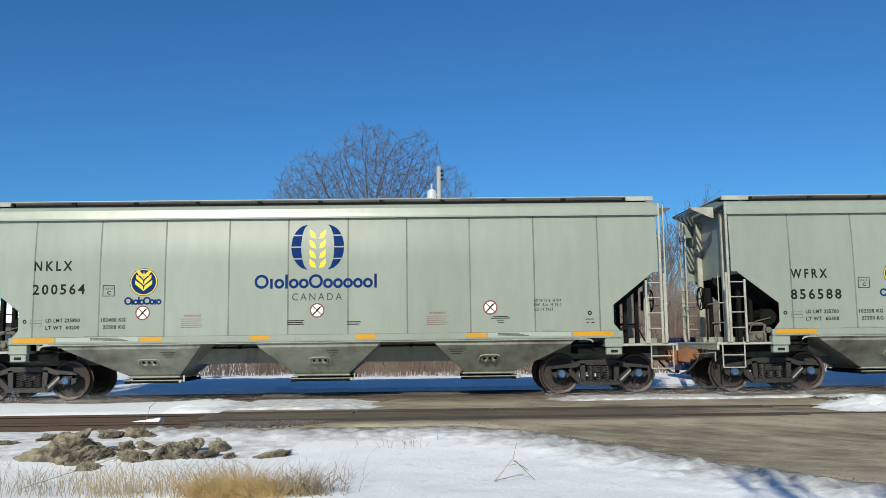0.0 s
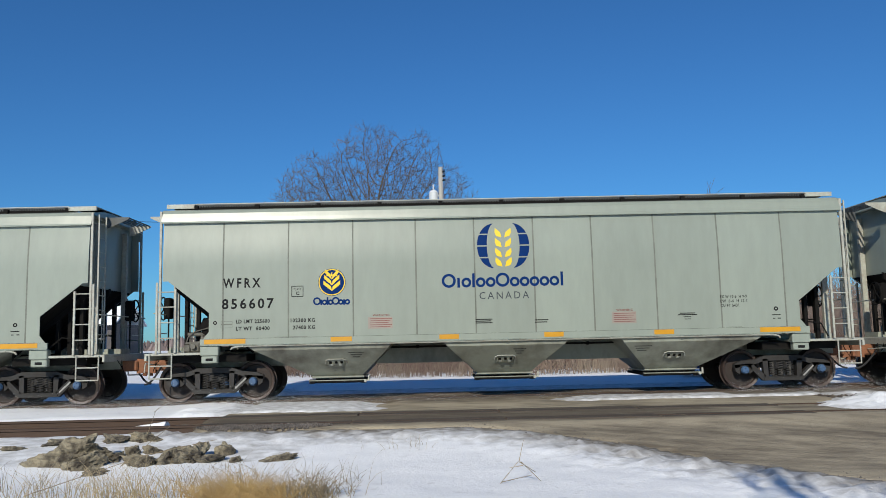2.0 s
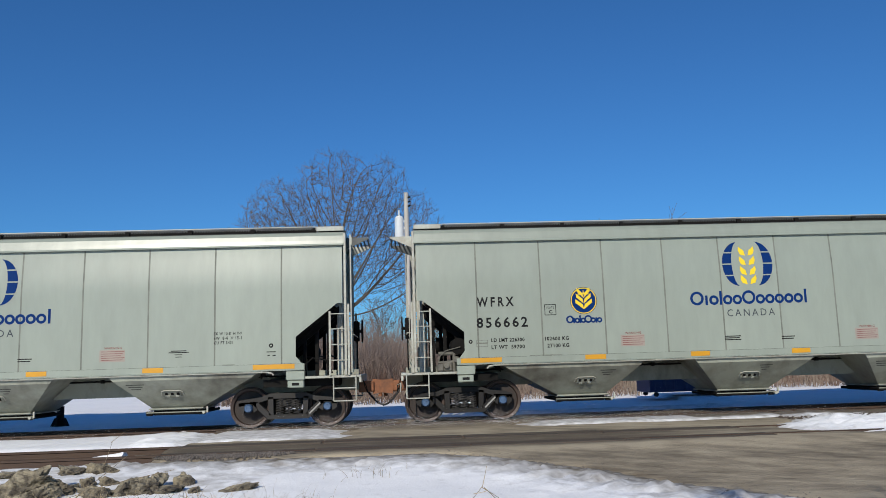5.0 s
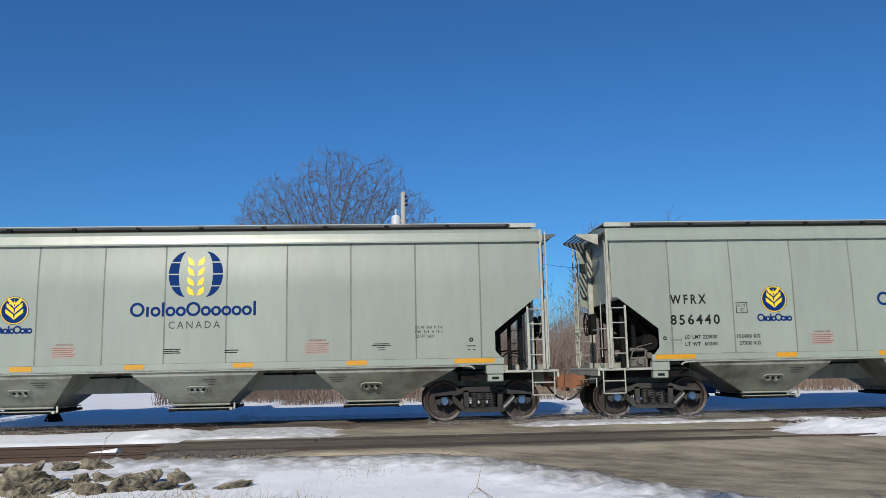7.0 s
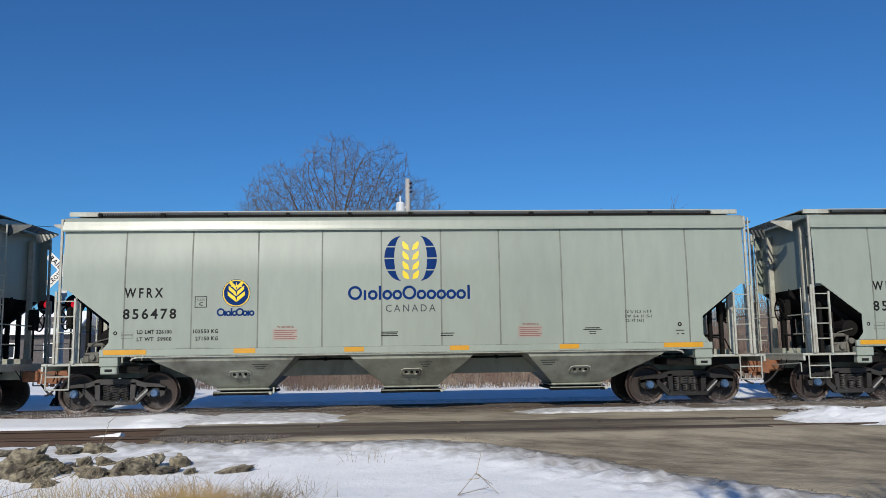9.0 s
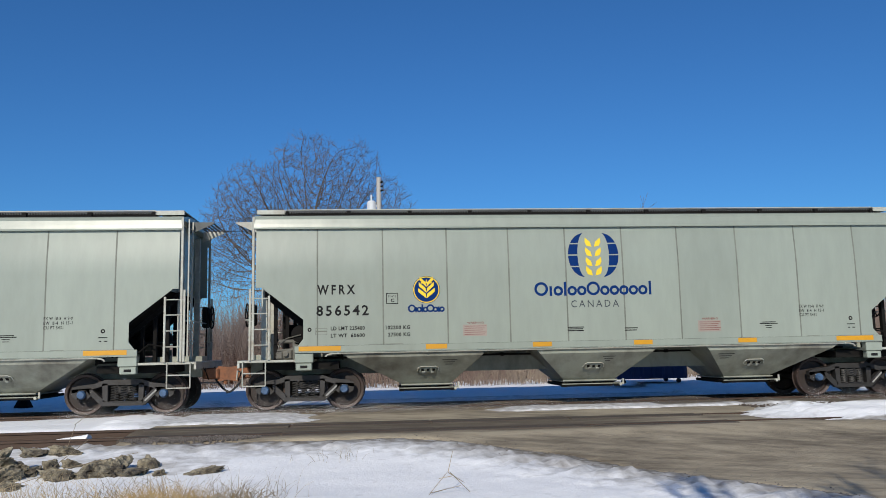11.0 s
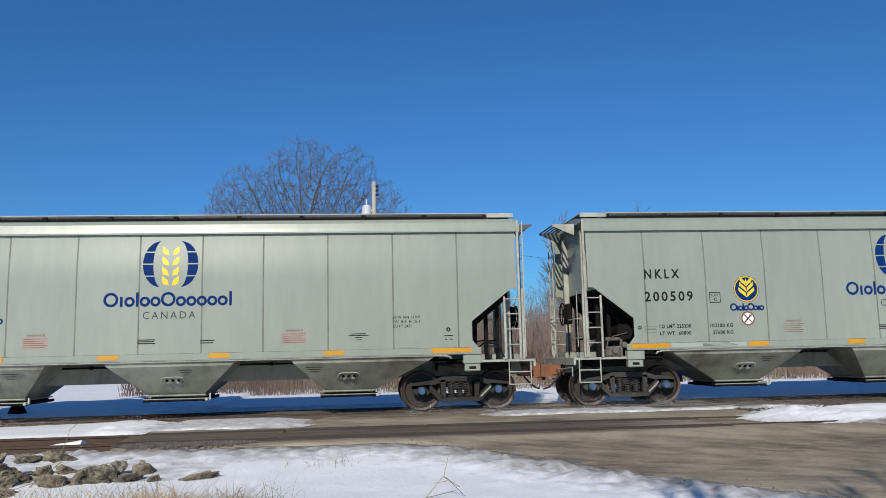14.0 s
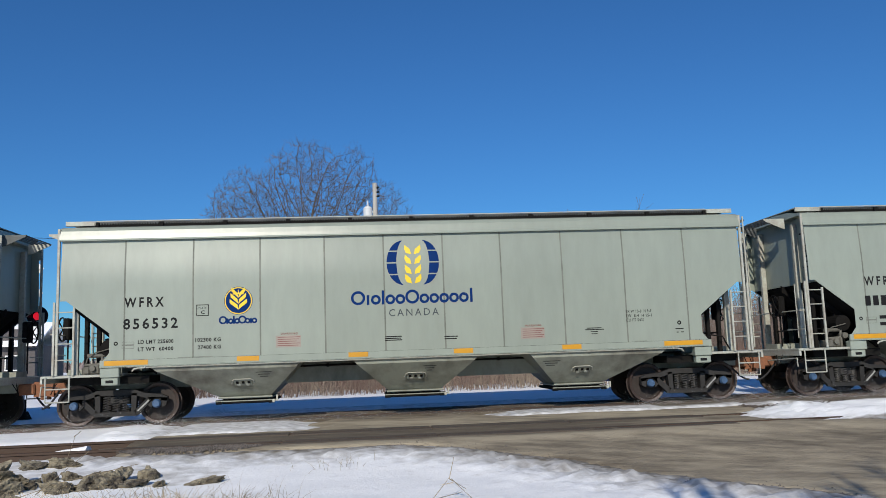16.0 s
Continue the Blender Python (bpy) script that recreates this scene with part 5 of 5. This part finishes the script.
def bare_tree(x, y, z, height, stems, seed, label, twig_r=0.012, depth=5, lean=0.35, spread=0.5, kids=(3, 4)):
    rng = random.Random(seed)
    tree = tagged(empty("tree", pose(x, y, z)), label, "tree")
    segs = []
    for k in range(stems):
        a = 2 * math.pi * (k + rng.random() * 0.6) / max(1, stems)
        le = lean * rng.uniform(0.5, 1.2) if stems > 1 else 0.05
        d = Vector((math.cos(a) * le, math.sin(a) * le, 1))
        limb(segs, Vector((0.25 * math.cos(a), 0.25 * math.sin(a), 0)), d, height * 0.36, height * 0.017, depth, rng, spread=spread, kids=kids)
    top = max(s[1].z for s in segs)
    k = height / top
    segs = [(a * k, b * k, max(r0 * k, twig_r), max(r1 * k, twig_r * 0.7), dep) for a, b, r0, r1, dep in segs]
    segs_mesh("trunk", [s for s in segs if s[4] >= depth - 1], BARK, tree, "grey-brown trunk and limbs")
    tagged(segs_mesh("crown", [s for s in segs if s[4] < depth - 1], TWIG, tree, "bare leafless twigs"), kind="stuff")
    return tree


def spreading_tree(x, y, z, lobes, seed, label, points=7000, step=0.33, twig=0.0075):
    """A broad bare tree: branches reach for points spread through the lobes of its crown, then end in fine twigs."""
    rng = np.random.default_rng(seed)
    tree = tagged(empty("tree", pose(x, y, z)), label, "tree")
    cloud = []
    for cx, cy, cz, rx, ry, rz in lobes:
        n = int(points * rx * ry * rz / sum(l[3] * l[4] * l[5] for l in lobes))
        v = rng.normal(size=(n, 3))
        v *= (rng.random(n) ** 0.4 / np.linalg.norm(v, axis=1))[:, None]
        cloud.append(v * (rx, ry, rz) + (cx, cy, cz))
    goal = np.concatenate(cloud)
    goal = goal[goal[:, 2] > 3.5]
    nodes, parent = [np.array((0.0, 0.0, 0.42 * k)) for k in range(7)], [-1, 0, 1, 2, 3, 4, 5]
    best, near = np.full(len(goal), 1e9), np.zeros(len(goal), int)
    shoots = {}
    fresh, alive = range(len(nodes)), np.ones(len(goal), bool)
    for _ in range(60):
        for i in fresh:
            d = np.linalg.norm(goal - nodes[i], axis=1)
            m = d < best
            best[m], near[m] = d[m], i
        alive &= best > 0.75 * step
        if not alive.any():
            break
        start = len(nodes)
        for i in np.unique(near[alive]):
            g = goal[alive & (near == i)] - nodes[i]
            d = (g / np.linalg.norm(g, axis=1)[:, None]).sum(0) + rng.normal(size=3) * 0.12
            p = nodes[i] + step * d / np.linalg.norm(d)
            if any(np.linalg.norm(p - c) < 0.4 * step for c in shoots.get(int(i), ())):
                alive[alive & (near == i)] = False
                continue
            shoots.setdefault(int(i), []).append(p)
            nodes.append(p)
            parent.append(int(i))
        fresh = range(start, len(nodes))
    flow = np.zeros(len(nodes))
    for i in range(len(nodes) - 1, 0, -1):
        flow[i] = max(flow[i], 1.0)
        flow[parent[i]] += flow[i]
    flow[0] = max(flow[0], 1.0)
    rad = 0.0095 * flow ** 0.44
    thick, fine = [], []
    for i in range(1, len(nodes)):
        a, b = Vector(nodes[parent[i]]), Vector(nodes[i])
        (thick if rad[i] > 0.05 else fine).append((a, b, min(rad[parent[i]], rad[i] * 1.3), rad[i], 0))
        if flow[i] < 4:
            for _ in range(3):
                d = ((b - a).normalized() + Vector(rng.normal(size=3)) * 0.45 + Vector((0, 0, 0.45))).normalized()
                q = b + d * rng.uniform(0.15, 0.4)
                e = (d + Vector(rng.normal(size=3)) * 0.35 + Vector((0, 0, 0.3))).normalized()
                fine += [(b, q, twig, twig * 0.8, 0), (q, q + e * rng.uniform(0.12, 0.32), twig * 0.8, twig * 0.5, 0)]
    segs_mesh("trunk", thick, BARK, tree, "grey-brown trunk and limbs")
    tagged(segs_mesh("crown", fine, TWIG, tree, "bare leafless twigs"), kind="stuff")
    return tree


spreading_tree(-4.1, 58, -0.2, [(-0.1, 0, 11.2, 3.8, 3.2, 6.0), (-4.2, 0, 10.2, 3.0, 2.8, 5.1), (3.3, 0, 10.9, 2.5, 2.5, 5.8), (5.6, 0, 9.8, 2.1, 2.2, 4.3), (-5.8, 0, 8.9, 2.2, 2.2, 4.4)], 4, "large bare spreading tree behind the railway")
for k, (x, y, h) in enumerate(((2.6, 50, 7.6), (5.2, 49, 6.8), (8.4, 52, 8.0), (12.5, 50, 6.5), (16.0, 53, 7.5), (-1.6, 51, 6.6))):
    bare_tree(x, y, -0.1, h, 4, 50 + k, "small bare thicket tree with pale twigs", 0.008, 5, 0.5, 0.65, (3, 3))
bare_tree(21.6, 78, -0.2, 16.5, 3, 5, "bare tree far behind the scrub", 0.02, 5, 0.3, 0.5)


def utility_pole(x, y, z):
    pole = tagged(empty("utility_pole", pose(x, y, z)), "weathered wooden utility pole with a grey transformer", "utility pole")
    part("shaft", rod(BM(), (0, 0, 0), (0, 0, 11.3), 0.17, 12, 0.125), POLE, pole)
    bm = rod(BM(), (-0.42, 0, 8.75), (-0.42, 0, 9.85), 0.25, 16)
    rod(bm, (-0.42, 0, 9.85), (-0.42, 0, 9.95), 0.25, 16, 0.16)
    rod(bm, (-0.42, 0, 9.95), (-0.42, 0, 10.3), 0.05, 8)
    box(bm, -0.25, 0.0, -0.06, 0.06, 9.2, 9.3), box(bm, -0.25, 0.0, -0.06, 0.06, 9.6, 9.7)
    part("transformer", bm, CAN, pole, "pale grey transformer can")
    bm = BM()
    for k in range(3):
        rod(bm, (0.1, -0.05, 10.5 + 0.25 * k), (0.25, -0.1, 10.55 + 0.25 * k), 0.05, 6)
    part("insulator", bm, DARK, pole)
    return pole


utility_pole(0.58, 45.5, -0.2)


def stems(name, count, area, h, r, mat, seed, label, lean=0.25, split=2):
    """Thin upright stems with a few side shoots."""
    rng = random.Random(seed)
    segs = []
    for _ in range(count):
        x, y, dens = area(rng)
        a = Vector((x, y, ground_height(x, y) - 0.02))
        hh = h * rng.uniform(0.45, 1.1) * dens
        d = Vector((rng.gauss(0, lean), rng.gauss(0, lean), 1)).normalized()
        b = a + d * hh * 0.6
        c = b + (d + Vector((rng.gauss(0, lean), rng.gauss(0, lean), -0.1))).normalized() * hh * 0.4
        segs += [(a, b, r, r * 0.8, 1), (b, c, r * 0.8, r * 0.3, 0)]
        for _ in range(split):
            p = a + (b - a) * rng.uniform(0.4, 1)
            q = p + Vector((rng.gauss(0, 0.6), rng.gauss(0, 0.6), 1)).normalized() * hh * rng.uniform(0.2, 0.4)
            segs.append((p, q, r * 0.6, r * 0.3, 0))
    return tagged(segs_mesh(name, segs, mat, None), label, "scrub", kind="stuff")


def belt(x0, x1, y0, y1):
    def pick(rng):
        x, y = rng.uniform(x0, x1), rng.uniform(y0, y1)
        return x, y, 0.75 + 0.6 * fbm(x, 7, 0.3)
    return pick


BRUSH = material("red_brown_brush", (0.21, 0.13, 0.10), 0.9, vary=0.25, scale=2.0)
SCRUB = material("pale_bare_thicket", (0.27, 0.21, 0.18), 0.9, vary=0.2, scale=0.5)
stems("reed_scrub", 4600, belt(-9, 34, 31.0, 35.5), 1.15, 0.012, REED, 3, "red-brown dry reeds and scrub beyond the railway", 0.16)
stems("brush", 5200, belt(-7, 32, 35.5, 42), 2.3, 0.012, BRUSH, 6, "dense red-brown brush behind the reeds", 0.16, 4)
stems("tall_scrub", 9600, belt(-8.5, 30, 36, 54), 5.4, 0.013, SCRUB, 4, "tall bare thicket behind the reeds", 0.15, 6)


def tree_line(y, x0, x1, h, seed, name, label):
    rng = random.Random(seed)
    vs, fs = [], []
    for _ in range(2600):
        x = rng.uniform(x0, x1)
        hh = h * (0.55 + 0.5 * noise.noise(Vector((x * 0.02, seed, 0))) + rng.uniform(-0.07, 0.07))
        w = rng.uniform(1.6, 4.0)
        b = len(vs)
        yy = y + rng.uniform(-8, 8)
        vs += [(x - w, yy, -1), (x + w, yy + 1, -1), (x + rng.uniform(-0.6, 0.6), yy, hh), (x, yy - w, -1)]
        fs += [(b, b + 1, b + 2), (b, b + 3, b + 2), (b + 3, b + 1, b + 2)]
    me = bpy.data.meshes.new(name)
    me.from_pydata(vs, [], fs)
    me.materials.append(FARWOOD)
    return tagged(new(name, me), label, "far woods", kind="stuff")


tree_line(320, -330, 330, 8.5, 2, "far_woods", "hazy brown woods along the horizon")


def wire(pts, label):
    cu = bpy.data.meshes.new("wire")
    segs = []
    for a, b in zip(pts, pts[1:]):
        a, b = Vector(a), Vector(b)
        for k in range(12):
            u, v = k / 12, (k + 1) / 12
            sag = (b - a).length * 0.02
            p, q = a.lerp(b, u) - Vector((0, 0, 4 * sag * u * (1 - u))), a.lerp(b, v) - Vector((0, 0, 4 * sag * v * (1 - v)))
            segs.append((p, q, 0.012, 0.012, 0))
    return tagged(segs_mesh("overhead_wire", segs, WIRE, None), label, "wire")


wire([(-24.0, 22.0, 6.1), (0.5, 45.4, 8.2), (22, 45, 5.6)], "thin black overhead service wire")

# trees behind the viewer, whose shade falls on the snow
bare_tree(0.9, -4.5, -0.5, 8.6, 3, 21, "bare tree standing behind the viewer", 0.022, 5, 0.35, 0.55)
bare_tree(2.7, -5.4, -0.5, 8.4, 3, 23, "bare tree standing behind the viewer", 0.022, 5, 0.35, 0.55)


def blowing_snow():
    """Fine dry snow stirred up along the train, carried with it."""
    rng = np.random.default_rng(12)
    n = 20000 * len(CARS)
    x = np.repeat(np.arange(len(CARS)), 20000) * PITCH + rng.choice((0.2, 2.0, 13.4, 15.2), n) + rng.exponential(2.6, n) - 0.4
    y = rng.choice((-1.0, -1.35, 0.7), n) + rng.normal(0, 0.4, n)
    z = -0.04 + rng.exponential(0.085, n)
    r = rng.uniform(0.0022, 0.0034, n)
    v = np.stack([np.stack([x + r, y, z], 1), np.stack([x - r, y + r, z], 1), np.stack([x - r, y - r, z], 1), np.stack([x, y, z + 1.4 * r], 1)], 1).reshape(-1, 3)
    f = (np.arange(n)[:, None, None] * 4 + np.array([(0, 1, 3), (1, 2, 3), (2, 0, 3)])[None]).reshape(-1, 3)
    vs, fs = v.tolist(), f.tolist()
    me = bpy.data.meshes.new("blowing_snow")
    me.from_pydata(vs, [], fs)
    me.materials.append(SNOW)
    ob = tagged(new("blowing_snow", me), "fine snow powder whirled up along the wheels", "blowing snow", kind="stuff")
    ob.matrix_basis = pose(run(0) - PITCH, TRACK_Y, 0)
    return ob


SNOW_DUST = blowing_snow()


# ---- movement ----
def motions():
    walk(SNOW_DUST, [(t, pose(run(t) - PITCH, TRACK_Y, 0)) for t in range(17)])
    for i, ob in enumerate(CAR_OBS):
        walk(ob, [(t, pose(run(t) + (i - 1) * PITCH, TRACK_Y, 0)) for t in range(17)])
        turning = [o for o in ob.children_recursive if o.name.split(".")[0] == "wheelset"]
        for ws in turning:
            x, y, z = ws.location
            walk(ws, [(k / FPS, pose(x, y, z, 0, math.degrees((run(k / FPS) - run(0)) / RW) + 40 * i + 25 * x, 0)) for k in range(481)])


motions()
